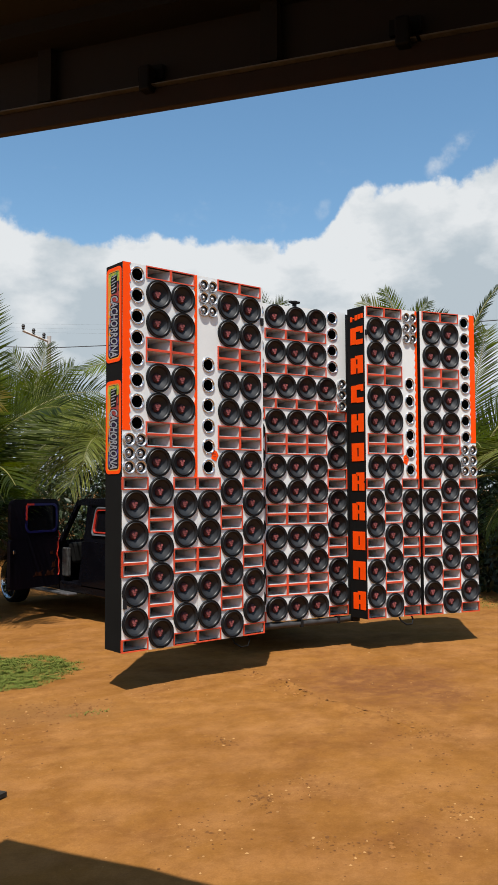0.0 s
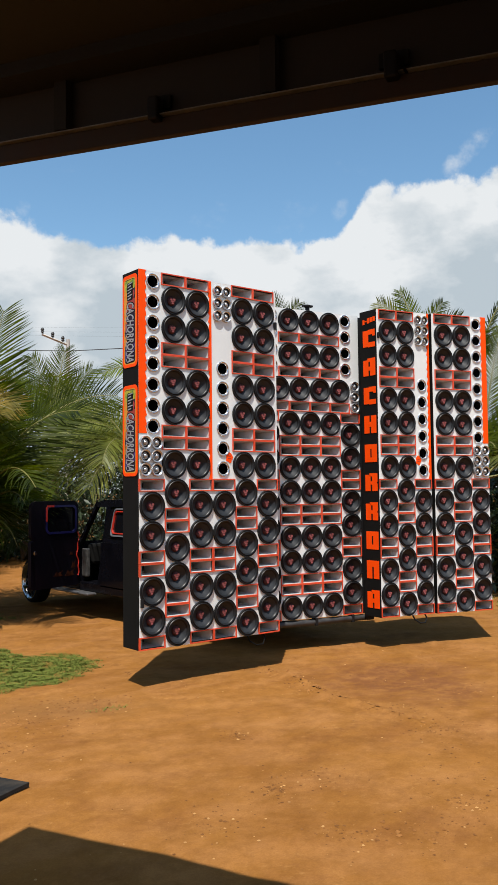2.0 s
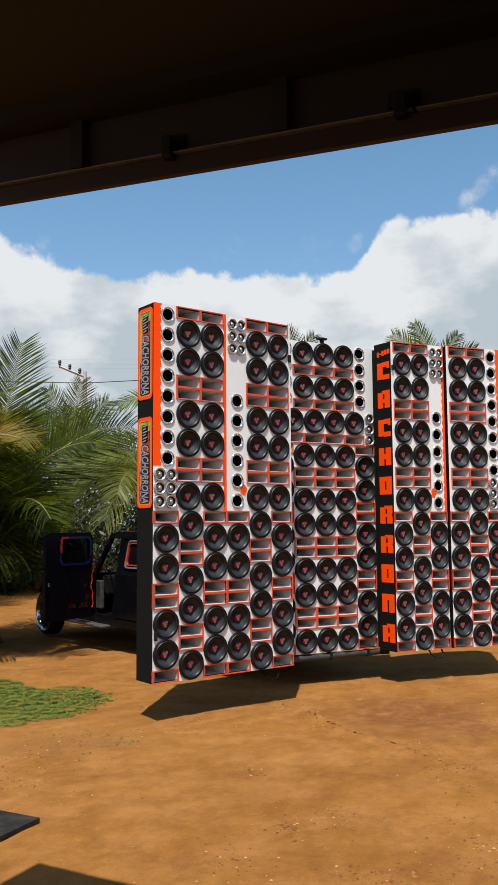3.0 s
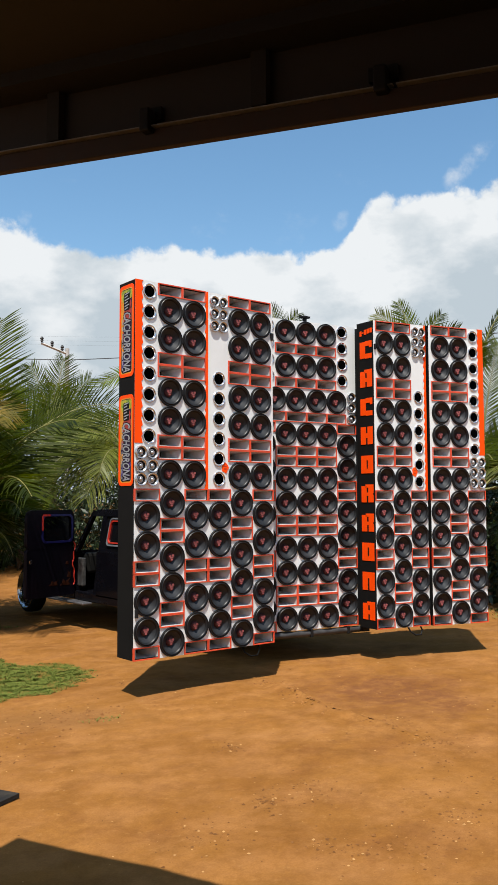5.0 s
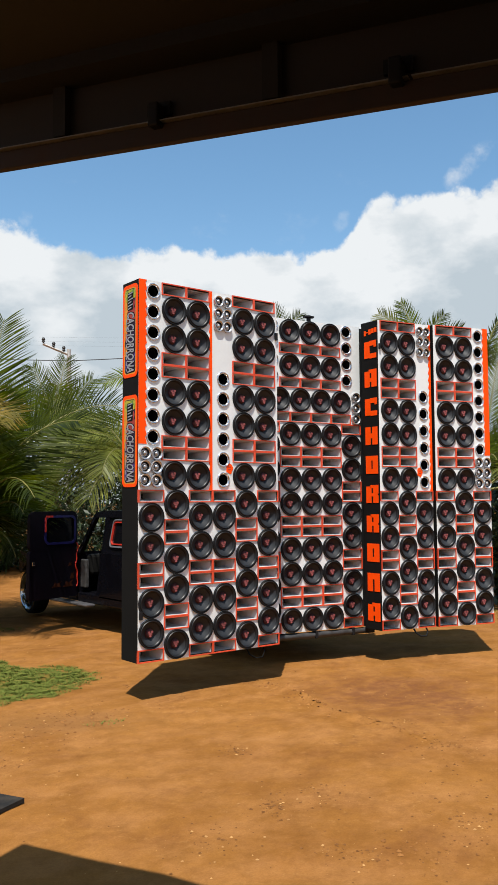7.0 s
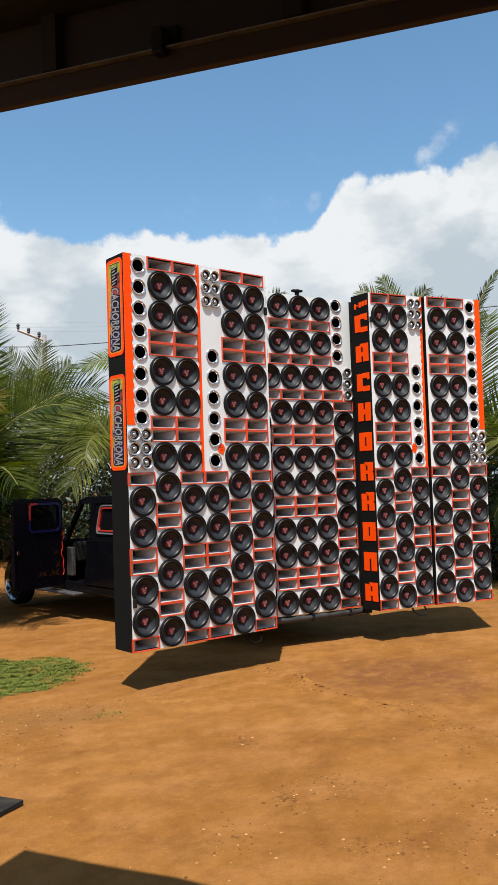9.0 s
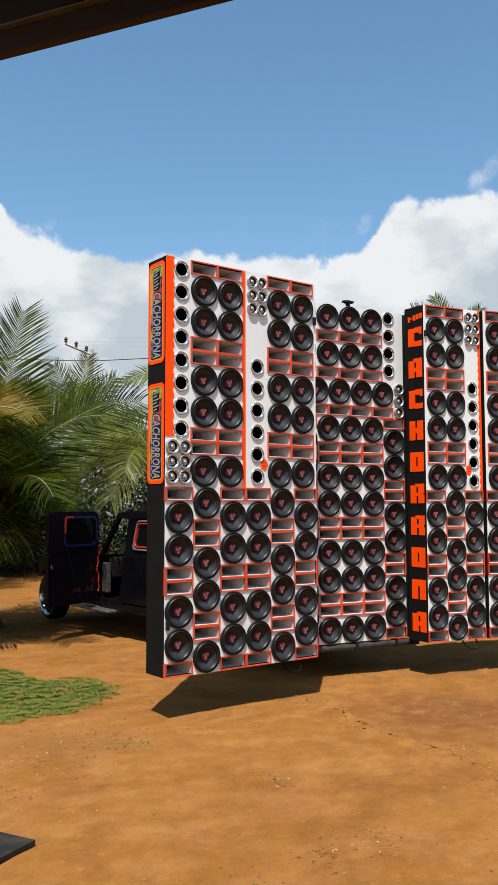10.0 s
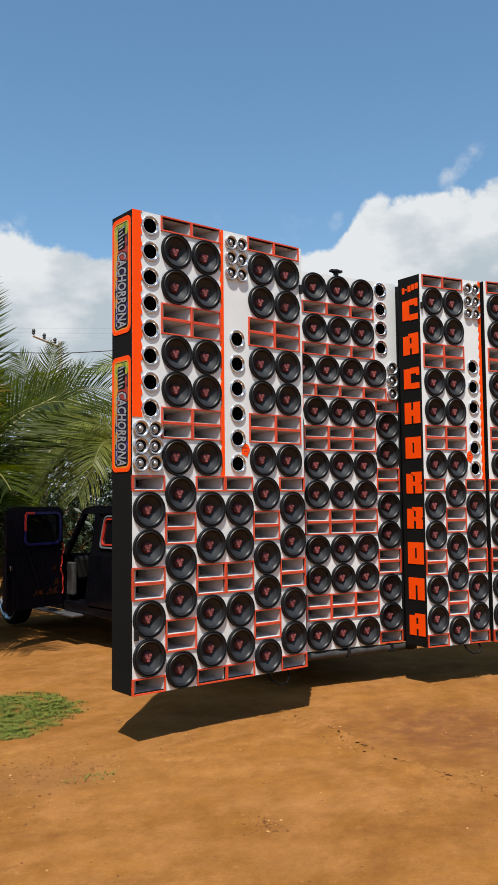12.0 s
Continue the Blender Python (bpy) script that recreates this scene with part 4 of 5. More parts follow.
def pickup_truck():
    t = thing("pickup_truck", pose(3.07, 0.5, 0.03), "lowered black pickup truck with airbrushed flames and an open door", "truck")
    W = 1.0
    # front end: hood and wings
    bm = profile_solid(bmesh.new(), [(5.0, 0.42), (6.36, 0.42), (6.43, 0.75), (6.65, 0.92), (7.15, 0.92), (7.36, 0.78), (7.46, 0.74), (7.5, 1.0), (7.42, 1.16), (5.0, 1.24)], -W, W)
    part("front_body", bm, CARPAINT, t, "glossy black bonnet and wings")
    # cab floor, back and bed
    bm = bmesh.new()
    box(bm, -W, W, 2.9, 4.99, 0.40, 0.56, 0.02)
    part("cab_floor", bm, CARPAINT, t)
    bm = profile_solid(bmesh.new(), [(0.75, 0.50), (1.35, 0.50), (1.45, 0.80), (1.7, 0.95), (2.2, 0.95), (2.42, 0.80), (2.5, 0.50), (2.95, 0.50), (2.95, 1.27), (0.75, 1.27)], -W, W)
    part("bed", bm, CARPAINT, t, "black cargo bed")
    bm = profile_solid(bmesh.new(), [(3.0, 1.84), (3.05, 1.90), (3.4, 1.95), (4.35, 1.95), (4.62, 1.91), (4.68, 1.86), (4.62, 1.83)], -W, W, 0.2, 1.2)
    part("roof", bm, CARPAINT, t, "black cab roof")
    bm = profile_solid(bmesh.new(), [(2.96, 0.5), (3.06, 0.5), (3.12, 1.87), (3.02, 1.87)], -W, W, 0.2, 1.2)
    part("cab_back", bm, CARPAINT, t)
    for s in (-1, 1):
        def pillar(name, pts, wide=0.09):
            q = bmesh.new()
            (y0, z0), (y1, z1) = pts
            a = [(s * (W - 0.2 * max(0, z - 1.2)), y, z) for y, z in ((y0 - wide / 2, z0), (y0 + wide / 2, z0), (y1 + wide / 2, z1), (y1 - wide / 2, z1))]
            b = [(x - s * 0.07, y, z) for x, y, z in a]
            f = [q.verts.new(p) for p in a]
            g = [q.verts.new(p) for p in b]
            q.faces.new(f)
            q.faces.new(g[::-1])
            for k in range(4):
                q.faces.new((f[k], g[k], g[(k + 1) % 4], f[(k + 1) % 4]))
            bmesh.ops.recalc_face_normals(q, faces=q.faces[:])
            part(name, q, CARPAINT, t)
        pillar("front_pillar", ((4.98, 1.22), (4.62, 1.86)))
        pillar("middle_pillar", ((4.27, 0.5), (4.18, 1.86)), 0.14)
        # rear door with its window
        bm = profile_solid(bmesh.new(), [(3.08, 0.52), (4.22, 0.52), (4.22, 1.25), (3.08, 1.25)], s * W - (0.05 if s > 0 else 0), s * W + (0.05 if s < 0 else 0))
        d = part("rear_door", bm, CARPAINT, t)
        for nm, mt, grow, edge in (("window_trim", CAR_GREY, 0.042, 0.022), ("inner_trim", GLOW_RED, 0.0, 0.018)):
            o = rounded(3.26 - grow, 3.94 + grow * 0.6, 1.40 - grow, 1.77 + grow, 0.08)
            i = rounded(3.26 - grow + edge, 3.94 + grow * 0.6 - edge, 1.40 - grow + edge, 1.77 + grow - edge, 0.06)
            q = rim_plate(bmesh.new(), o, i, 0.0, 0.03)
            for v in q.verts:
                y, dd, z = v.co
                v.co = (s * (W - 0.2 * max(0, z - 1.2) + 0.006 - dd), y, z)
            part(nm, q, mt, d)
        q = bmesh.new()
        f = [q.verts.new((s * (W - 0.02 - 0.2 * max(0, z - 1.2)), y, z)) for y, z in ((3.08, 1.24), (4.2, 1.24), (4.16, 1.85), (3.1, 1.85))]
        q.faces.new(f)
        part("rear_window", q, DARKGLASS, d, "black tinted glass")
    # windscreen
    q = bmesh.new()
    q.faces.new([q.verts.new(p) for p in ((-0.93, 5.02, 1.22), (0.93, 5.02, 1.22), (0.82, 4.65, 1.86), (-0.82, 4.65, 1.86))])
    w = part("windscreen", q, GLASS, t, "clear windscreen")
    w.visible_shadow = False
    # off-side front door, closed
    bm = box(bmesh.new(), W - 0.05, W, 4.3, 4.98, 0.52, 1.24, 0.01)
    part("front_door", bm, CARPAINT, t)

    # open front door: hinge at the front edge, swung wide
    door = part("front_door", plate(bmesh.new(), rounded(-1.12, 0.0, 0.50, 1.30, 0.06), 0.0, 0.07), DOORPAINT, t, "open door with airbrushed flames",
                pose(-W, 4.98, 0, 0, 0, 20))
    q = rim_plate(bmesh.new(), rounded(-1.12, -0.03, 1.28, 1.94, 0.12), rounded(-0.77, -0.10, 1.42, 1.84, 0.08), 0.0, 0.06)
    part("door_window_frame", q, DOORPAINT, door)
    q = rim_plate(bmesh.new(), rounded(-0.80, -0.07, 1.39, 1.87, 0.10), rounded(-0.765, -0.105, 1.425, 1.835, 0.08), -0.012, 0.0)
    part("window_trim", q, TRIM_BLUE, door, "blue window trim")
    q = bmesh.new()
    plate(q, rounded(-0.805, -0.77, 1.6, 1.84, 0.01, 2), -0.018, -0.012)
    plate(q, rounded(-0.78, -0.62, 1.84, 1.87, 0.01, 2), -0.018, -0.012)
    part("window_trim", q, GLOW_RED, door, "red window trim")
    q = plate(bmesh.new(), rounded(-0.79, -0.08, 1.40, 1.86, 0.1), 0.025, 0.03)
    part("door_glass", q, DARKGLASS, door)
    q = bmesh.new()
    pts = [(-0.05 + 0.02 * math.sin(9 * z) + 0.012 * math.sin(23 * z), 0.66 + 0.74 * z) for z in [k / 30 for k in range(31)]]
    tube(q, [(x, -0.012, z) for x, z in pts], 0.011, 6)
    part("flame_edge", q, GLOW_RED, door, "wavy red flame line", smooth=60)
    for fx0, fz0, fw, fh, mt in ((-0.62, 0.68, 0.22, 0.09, FLAME_ART), (-0.36, 0.67, 0.24, 0.11, FLAME_ART), (-0.20, 0.80, 0.10, 0.12, FLAME_ART), (-0.24, 1.02, 0.08, 0.06, FLAME_ART)):
        q = plate(bmesh.new(), [(fx0, fz0), (fx0 + fw, fz0), (fx0 + fw * 0.8, fz0 + fh * 0.5), (fx0 + fw, fz0 + fh), (fx0 + fw * 0.55, fz0 + fh * 0.55), (fx0 + fw * 0.3, fz0 + fh * 0.9), (fx0 + fw * 0.2, fz0 + fh * 0.4)], -0.004, 0.001)
        part("flame_art", q, mt, door, "dim orange airbrushed flame")
    q = box(bmesh.new(), -1.07, -1.02, -0.02, 0.0, 1.07, 1.13, 0.006)
    part("door_pull", q, CHROME, door)
    # seat, dash and console seen through the doorway
    q = bmesh.new()
    box(q, -0.75, -0.1, 4.30, 4.70, 0.56, 0.82, 0.06)
    box(q, -0.75, -0.1, 4.28, 4.46, 0.80, 1.40, 0.06)
    part("seat", q, BLACK, t)
    q = box(bmesh.new(), -0.87, 0.9, 4.75, 4.97, 0.85, 1.20, 0.05)
    part("dashboard", q, BLACK, t)
    q = bmesh.new()
    box(q, -0.985, -0.91, 4.74, 4.93, 0.64, 1.12, 0.02)
    part("kick_panel", q, KICK_GREY, t, "grey panel with round grilles")
    # running board
    q = bmesh.new()
    box(q, -1.18, -1.0, 4.35, 5.75, 0.37, 0.41, 0.015)
    part("running_board", q, BRIGHT, t, "bright metal running board")
    q = box(bmesh.new(), 1.0, 1.22, 4.15, 6.15, 0.33, 0.38, 0.015)
    part("running_board", q, CHROME, t)
    q = box(bmesh.new(), -0.55, 0.55, 0.55, 7.4, 0.30, 0.45)
    part("chassis", q, STEEL_BLACK, t)
    q = box(bmesh.new(), -0.62, 0.62, 7.40, 7.52, 0.45, 0.70, 0.03)
    part("bumper", q, CHROME, t)
    # wheels
    for x in (-0.92, 0.92):
        for y in (1.95, 6.92):
            s = -1 if x < 0 else 1
            q = lathe(bmesh.new(), [(0.33, -0.13), (0.37, -0.14), (0.41, -0.11), (0.42, -0.05), (0.42, 0.05), (0.41, 0.11), (0.37, 0.14), (0.33, 0.13), (0.28, 0.1)], 36, "x")
            wh = part("wheel", q, TYRE, t, "black tyre on a chrome rim", pose(x, y, 0.42), smooth=50)
            q = lathe(bmesh.new(), [(0.345, s * 0.142), (0.335, s * 0.15), (0.31, s * 0.13), (0.29, s * 0.05), (0.285, s * 0.03)], 36, "x")
            spokes = bmesh.new()
            for k in range(8):
                a = 2 * math.pi * k / 8
                c = Vector((s * 0.085, 0.17 * math.cos(a), 0.17 * math.sin(a)))
                tube(spokes, [c - Vector((0, 0.09 * math.cos(a), 0.09 * math.sin(a))), c + Vector((0, 0.09 * math.cos(a), 0.09 * math.sin(a)))], 0.025, 6)
            part("rim", q, CHROME, wh, "chrome rim", smooth=40)
            lathe(spokes, [(0.30, s * 0.02), (0.10, s * 0.03), (0.07, s * 0.08)], 24, "x", True)
            part("spokes", spokes, STEEL_BLACK, wh, "dark spokes and hub", smooth=40)


pickup_truck()


# ---- coconut palms ----
def frond_mesh(name, length, droop, mat, leaflets=92, leaf=0.95, hang=0.5, seed=0, twist=0.0):
    """A feather leaf along +x from the origin: an arching midrib with narrow leaflets on both sides. Two meshes."""
    rng = random.Random(seed)
    pts = []
    n = 18
    ang, p = 0.0, Vector((0, 0, 0))
    for k in range(n + 1):
        pts.append(p.copy())
        u = k / n
        ang = -droop * u ** 1.4
        p = p + Vector((math.cos(ang), 0, math.sin(ang))) * (length / n)
    bm = tube(bmesh.new(), pts, [0.035 * (1 - 0.88 * k / n) for k in range(n + 1)], 5)
    for f in bm.faces:
        f.material_index = 0
    for k in range(leaflets):
        u = 0.14 + 0.855 * k / leaflets
        i = min(int(u * n), n - 1)
        base = pts[i].lerp(pts[i + 1], u * n - i)
        d = (pts[i + 1] - pts[i]).normalized()
        up = Vector((-d.z, 0, d.x))
        size = leaf * (0.45 + 0.75 * math.sin(math.pi * min(1, u * 0.95 + 0.08)) ** 0.8) * rng.uniform(0.85, 1.1)
        for sgn in (-1, 1):
            fwd = 0.55 + 0.55 * u + rng.uniform(-0.14, 0.14)
            side = Vector((0, math.cos(twist), 0)) + up * math.sin(twist)
            flat = up * math.cos(twist) - Vector((0, math.sin(twist), 0))
            out = (side * sgn + d * fwd + flat * rng.uniform(0.05, 0.4)).normalized()
            q, w = base.copy(), 0.0135 + 0.007 * rng.random()
            wd = d * w
            prev = (bm.verts.new(q - wd * 0.6), bm.verts.new(q + wd * 0.6))
            sag = hang * rng.uniform(0.6, 1.4)
            for j in range(1, 4):
                v = j / 3
                q = base + out * size * v + Vector((0, 0, -sag * size * v * v))
                ww = wd * (1.0, 0.85, 0.12)[j - 1]
                cur = (bm.verts.new(q - ww), bm.verts.new(q + ww))
                bm.faces.new((prev[0], prev[1], cur[1], cur[0])).material_index = 1
                prev = cur
    return finish(bm, name, [RACHIS, mat])


FROND_KINDS = {"green": FROND, "deep": FROND_SHADED, "yellow": FROND_Y, "dry": FROND_DRY}
FROND_CACHE = {}


def palm(x, y, height, fronds, label="young coconut palm with long green fronds", lean=(0, 0), thick=1.0):
    """fronds: heading, rise, length, droop (radians), kind, leaflet length, and, if any, the blade's twist in degrees."""
    t = thing("palm_tree", pose(x, y, -0.03), label, "palm tree", "coconut palms")
    pts = [(lean[0] * (k / 8) ** 1.5, lean[1] * (k / 8) ** 1.5, height * k / 8) for k in range(9)]
    bm = bmesh.new()
    fine, rr = [], []
    for k in range(33):
        u = k / 32
        i = min(int(u * 8), 7)
        fine.append(Vector(pts[i]).lerp(Vector(pts[i + 1]), u * 8 - i))
        rr.append(thick * (0.19 - 0.07 * u + 0.08 * max(0, 1 - u * 6)) * (1.06 if k % 2 else 0.96))
    tube(bm, fine, rr, 12)
    part("trunk", bm, BARK, t, "ringed grey-brown trunk", smooth=40)
    top = Vector(pts[-1]) + Vector((0, 0, 0.03))
    for k, (yaw, pitch, length, droop, kind, leaf, *more) in enumerate(fronds):
        twist = more[0] if more else 0
        key = (length, droop, kind, leaf, k % 3, twist)
        if key not in FROND_CACHE:
            pairs = int(19 * length + 8)
            FROND_CACHE[key] = frond_mesh("frond", length, droop, FROND_KINDS[kind], pairs, leaf, 0.08 + 0.26 * droop * (0.45 if twist else 1), k % 3 + 1, radians(twist))
        m = Matrix.Translation(top) @ Matrix.Rotation(radians(yaw), 4, "Z") @ Matrix.Rotation(radians(-pitch), 4, "Y")
        if not twist:
            m = m @ Matrix.Rotation(radians((k * 37) % 40 - 20), 4, "X")
        attach("frond", FROND_CACHE[key], t, m)
    return t


def whorl(count, length, seed, yellow=0.0, top=84, low=-20, leaf=0.85, main="green"):
    """A full crown: fronds turned by the golden angle, from upright to hanging."""
    rng = random.Random(seed)
    out = []
    for k in range(count):
        v = k / max(1, count - 1)
        kind = "yellow" if rng.random() < yellow * v * 1.5 else main
        out.append((k * 137.5 + rng.uniform(-12, 12), top + (low - top) * v + rng.uniform(-6, 6), round(length * rng.choice((0.9, 1.0, 1.1)), 2),
                    (0.4, 0.9, 1.3)[min(2, int(3 * v))], kind, leaf))
    return out


# N is the darker frond, with shade painted into its green
G, N, Y, D = "green", "deep", "yellow", "dry"
palm(0.88, 7.25, 1.5, [(3, 68, 4.3, 1.25, G, 0.95, 62), (-22, 86, 4.05, 0.15, G, 0.85, 80), (158, 84, 4.0, 0.3, G, 0.85, -75), (140, 72, 4.2, 0.6, G, 0.85, -70), (-30, 82, 2.8, 0.3, G, 0.8, 70),
      (-70, 66, 3.5, 1.3, G, 0.9, 40), (-112, 64, 3.2, 1.2, G, 0.9), (-92, 46, 3.4, 1.5, G, 0.85), (-140, 50, 3.6, 1.4, G, 0.9), (-125, 68, 3.5, 1.0, G, 0.9), (-98, 72, 3.2, 0.9, G, 0.9),
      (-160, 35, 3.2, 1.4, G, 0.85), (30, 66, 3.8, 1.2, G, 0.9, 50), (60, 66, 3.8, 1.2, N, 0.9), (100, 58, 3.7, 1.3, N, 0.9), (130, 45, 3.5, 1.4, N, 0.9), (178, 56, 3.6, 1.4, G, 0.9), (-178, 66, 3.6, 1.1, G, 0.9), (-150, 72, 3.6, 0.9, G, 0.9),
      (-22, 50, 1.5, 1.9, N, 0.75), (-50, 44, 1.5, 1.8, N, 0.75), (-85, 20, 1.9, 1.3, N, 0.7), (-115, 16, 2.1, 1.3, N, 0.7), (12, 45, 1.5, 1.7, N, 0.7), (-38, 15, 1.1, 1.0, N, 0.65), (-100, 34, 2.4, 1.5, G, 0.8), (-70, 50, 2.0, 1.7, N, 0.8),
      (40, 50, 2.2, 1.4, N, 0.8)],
     "young coconut palm with a short trunk and long green fronds", (-0.03, 0.0), 1.05)
palm(-0.95, 6.2, 2.75, [(-22, 55, 2.45, 1.5, D, 0.55, 65), (-32, 50, 2.3, 1.4, D, 0.5, 50), (-12, 46, 2.3, 1.5, G, 0.7, 60), (-60, 60, 2.6, 1.2, G, 0.8, 40),
      (-70, 30, 2.0, 1.3, G, 0.8), (158, 50, 2.4, 1.3, G, 0.8), (70, 55, 2.4, 1.3, G, 0.8), (-120, 45, 2.3, 1.3, G, 0.8)], "coconut palm with dry orange fronds")
palm(6.9, 11.8, 3.0, [(158, 52, 2.9, 1.9, Y, 0.9, -40), (140, 40, 2.9, 1.9, Y, 0.9, -35), (175, 36, 2.8, 1.9, Y, 0.9, -30), (-165, 52, 2.9, 1.9, Y, 0.9, -30), (158, 24, 2.7, 1.6, Y, 0.85, -40),
      (-140, 35, 2.7, 1.8, Y, 0.85, -20), (125, 60, 2.8, 1.5, G, 0.9, -40), (158, 67, 2.9, 1.4, Y, 0.85, -50), (-150, 10, 2.5, 1.4, Y, 0.85), (170, 5, 2.6, 1.2, G, 0.85), (-22, 50, 2.5, 1.4, G, 0.9),
      (30, 50, 2.5, 1.4, G, 0.9), (90, 50, 2.5, 1.4, G, 0.9), (-80, 50, 2.5, 1.5, Y, 0.9)], "coconut palm with sunlit yellow-green drooping fronds")
palm(8.3, 13.0, 5.65, [(158, 14, 1.6, 0.9, G, 0.42, -60), (-22, 30, 2.0, 1.2, G, 0.7), (68, 40, 2.0, 1.2, G, 0.7), (-112, 35, 2.0, 1.4, G, 0.7), (20, 10, 2.0, 1.2, G, 0.7)])
palm(13.2, 13.0, 7.2, [(124, 80, 1.4, 0.3, G, 0.5, -80), (100, 50, 1.3, 0.7, G, 0.5, -60), (-56, 70, 1.2, 0.4, G, 0.5, 70), (-56, 20, 1.6, 1.2, G, 0.7), (34, 40, 1.6, 1.2, G, 0.7)], "tall coconut palm far behind the loudspeakers")
palm(14.1, 8.0, 6.3, [(124, 76, 1.7, 0.25, G, 0.42, -70), (124, 58, 1.8, 0.5, Y, 0.5, -75), (-56, 66, 1.35, 0.3, G, 0.42, 75), (-56, 42, 1.4, 0.5, G, 0.45, 75), (124, 36, 1.8, 0.9, G, 0.6), (34, 50, 1.7, 0.8, G, 0.6),
      (-146, 40, 1.7, 1.2, G, 0.6)], "tall coconut palm far behind the loudspeakers")
palm(10.2, 3.1, 2.3, [(-56, 64, 3.3, 0.95, G, 0.85, 65), (-56, 86, 3.2, 0.2, G, 0.55, 82), (-56, 46, 2.6, 1.1, G, 0.85, 55), (-100, 50, 2.2, 1.2, G, 0.8), (-140, 45, 2.2, 1.3, G, 0.8), (-20, 60, 2.6, 0.9, G, 0.85, 50),
      (124, 60, 2.4, 1.2, G, 0.9), (60, 60, 2.6, 1.2, G, 0.9), (-56, 15, 2.0, 1.2, G, 0.75), (20, 40, 2.4, 1.2, G, 0.9)])
palm(11.2, 3.9, 4.85, [(-56, 77, 2.2, 0.6, G, 0.22, 45), (124, 40, 1.6, 1.0, G, 0.6), (34, 60, 1.5, 1.0, G, 0.6), (-146, 50, 1.5, 1.2, G, 0.6)], "slender coconut palm with a thin upright spear leaf", (0, 0), 0.6)
palm(9.8, 0.4, 2.3, [(124, 46, 2.7, 2.5, Y, 0.75, -25), (-150, 20, 2.2, 1.6, G, 0.8), (80, 40, 2.4, 1.3, G, 0.8), (34, 60, 2.5, 1.2, G, 0.9), (-56, 50, 2.5, 1.4, G, 0.9),
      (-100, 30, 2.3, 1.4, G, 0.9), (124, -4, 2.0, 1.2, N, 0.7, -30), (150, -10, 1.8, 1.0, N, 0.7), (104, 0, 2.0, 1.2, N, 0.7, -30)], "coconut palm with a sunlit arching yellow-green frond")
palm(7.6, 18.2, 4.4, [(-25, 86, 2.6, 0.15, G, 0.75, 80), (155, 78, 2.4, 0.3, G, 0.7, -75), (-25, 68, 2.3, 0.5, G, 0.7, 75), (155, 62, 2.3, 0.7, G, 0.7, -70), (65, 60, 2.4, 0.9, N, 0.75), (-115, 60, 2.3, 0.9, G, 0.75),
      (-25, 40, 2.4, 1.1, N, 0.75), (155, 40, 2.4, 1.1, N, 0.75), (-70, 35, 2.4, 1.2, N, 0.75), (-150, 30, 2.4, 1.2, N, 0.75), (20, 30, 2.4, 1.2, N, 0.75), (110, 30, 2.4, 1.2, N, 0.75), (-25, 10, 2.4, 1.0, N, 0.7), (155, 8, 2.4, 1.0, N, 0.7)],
     "coconut palm with a tuft of upright fronds")
# two palms added so their hanging crowns block sun from the undergrowth
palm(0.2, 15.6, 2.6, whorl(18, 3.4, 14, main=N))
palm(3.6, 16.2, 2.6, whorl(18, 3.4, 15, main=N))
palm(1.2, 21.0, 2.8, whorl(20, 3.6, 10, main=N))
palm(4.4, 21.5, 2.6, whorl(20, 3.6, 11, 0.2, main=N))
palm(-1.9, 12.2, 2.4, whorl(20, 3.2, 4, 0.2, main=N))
palm(13.2, 6.6, 2.3, whorl(16, 2.6, 6))


# ---- undergrowth, grass and small stones ----
def leaf_mass(name, spots, count, size, mat, label, seed):
    """Loose leaves filling uneven mounds; spots: x, y, radius, height."""
    rng = np.random.default_rng(seed)
    verts, faces = [], []
    area = np.array([r * h for _, _, r, h in spots])
    pick = rng.choice(len(spots), size=count, p=area / area.sum())
    for k in pick:
        x, y, r, h = spots[k]
        d = rng.normal(size=3)
        d /= np.linalg.norm(d)
        rad = rng.uniform(0.55, 1.0) ** 0.5 * (1 + 0.25 * noise.noise(Vector((d[0] * 3 + k, d[1] * 3, d[2] * 3))))
        c = np.array([x + d[0] * r * rad, y + d[1] * r * rad, max(0.05, h * 0.45 + d[2] * h * 0.55 * rad)])
        a, b = rng.normal(size=3), rng.normal(size=3)
        a /= np.linalg.norm(a)
        b -= a * (a @ b)
        b /= np.linalg.norm(b)
        ln = size * rng.uniform(0.6, 1.5)
        i = len(verts)
        verts += [c - a * ln, c - b * ln * 0.35, c + a * ln, c + b * ln * 0.35]
        faces.append((i, i + 1, i + 2, i + 3))
    me = bpy.data.meshes.new(name)
    me.from_pydata([tuple(v) for v in verts], [], faces)
    me.materials.append(mat)
    tagged(new(name, me), label, "bushes", kind="stuff")


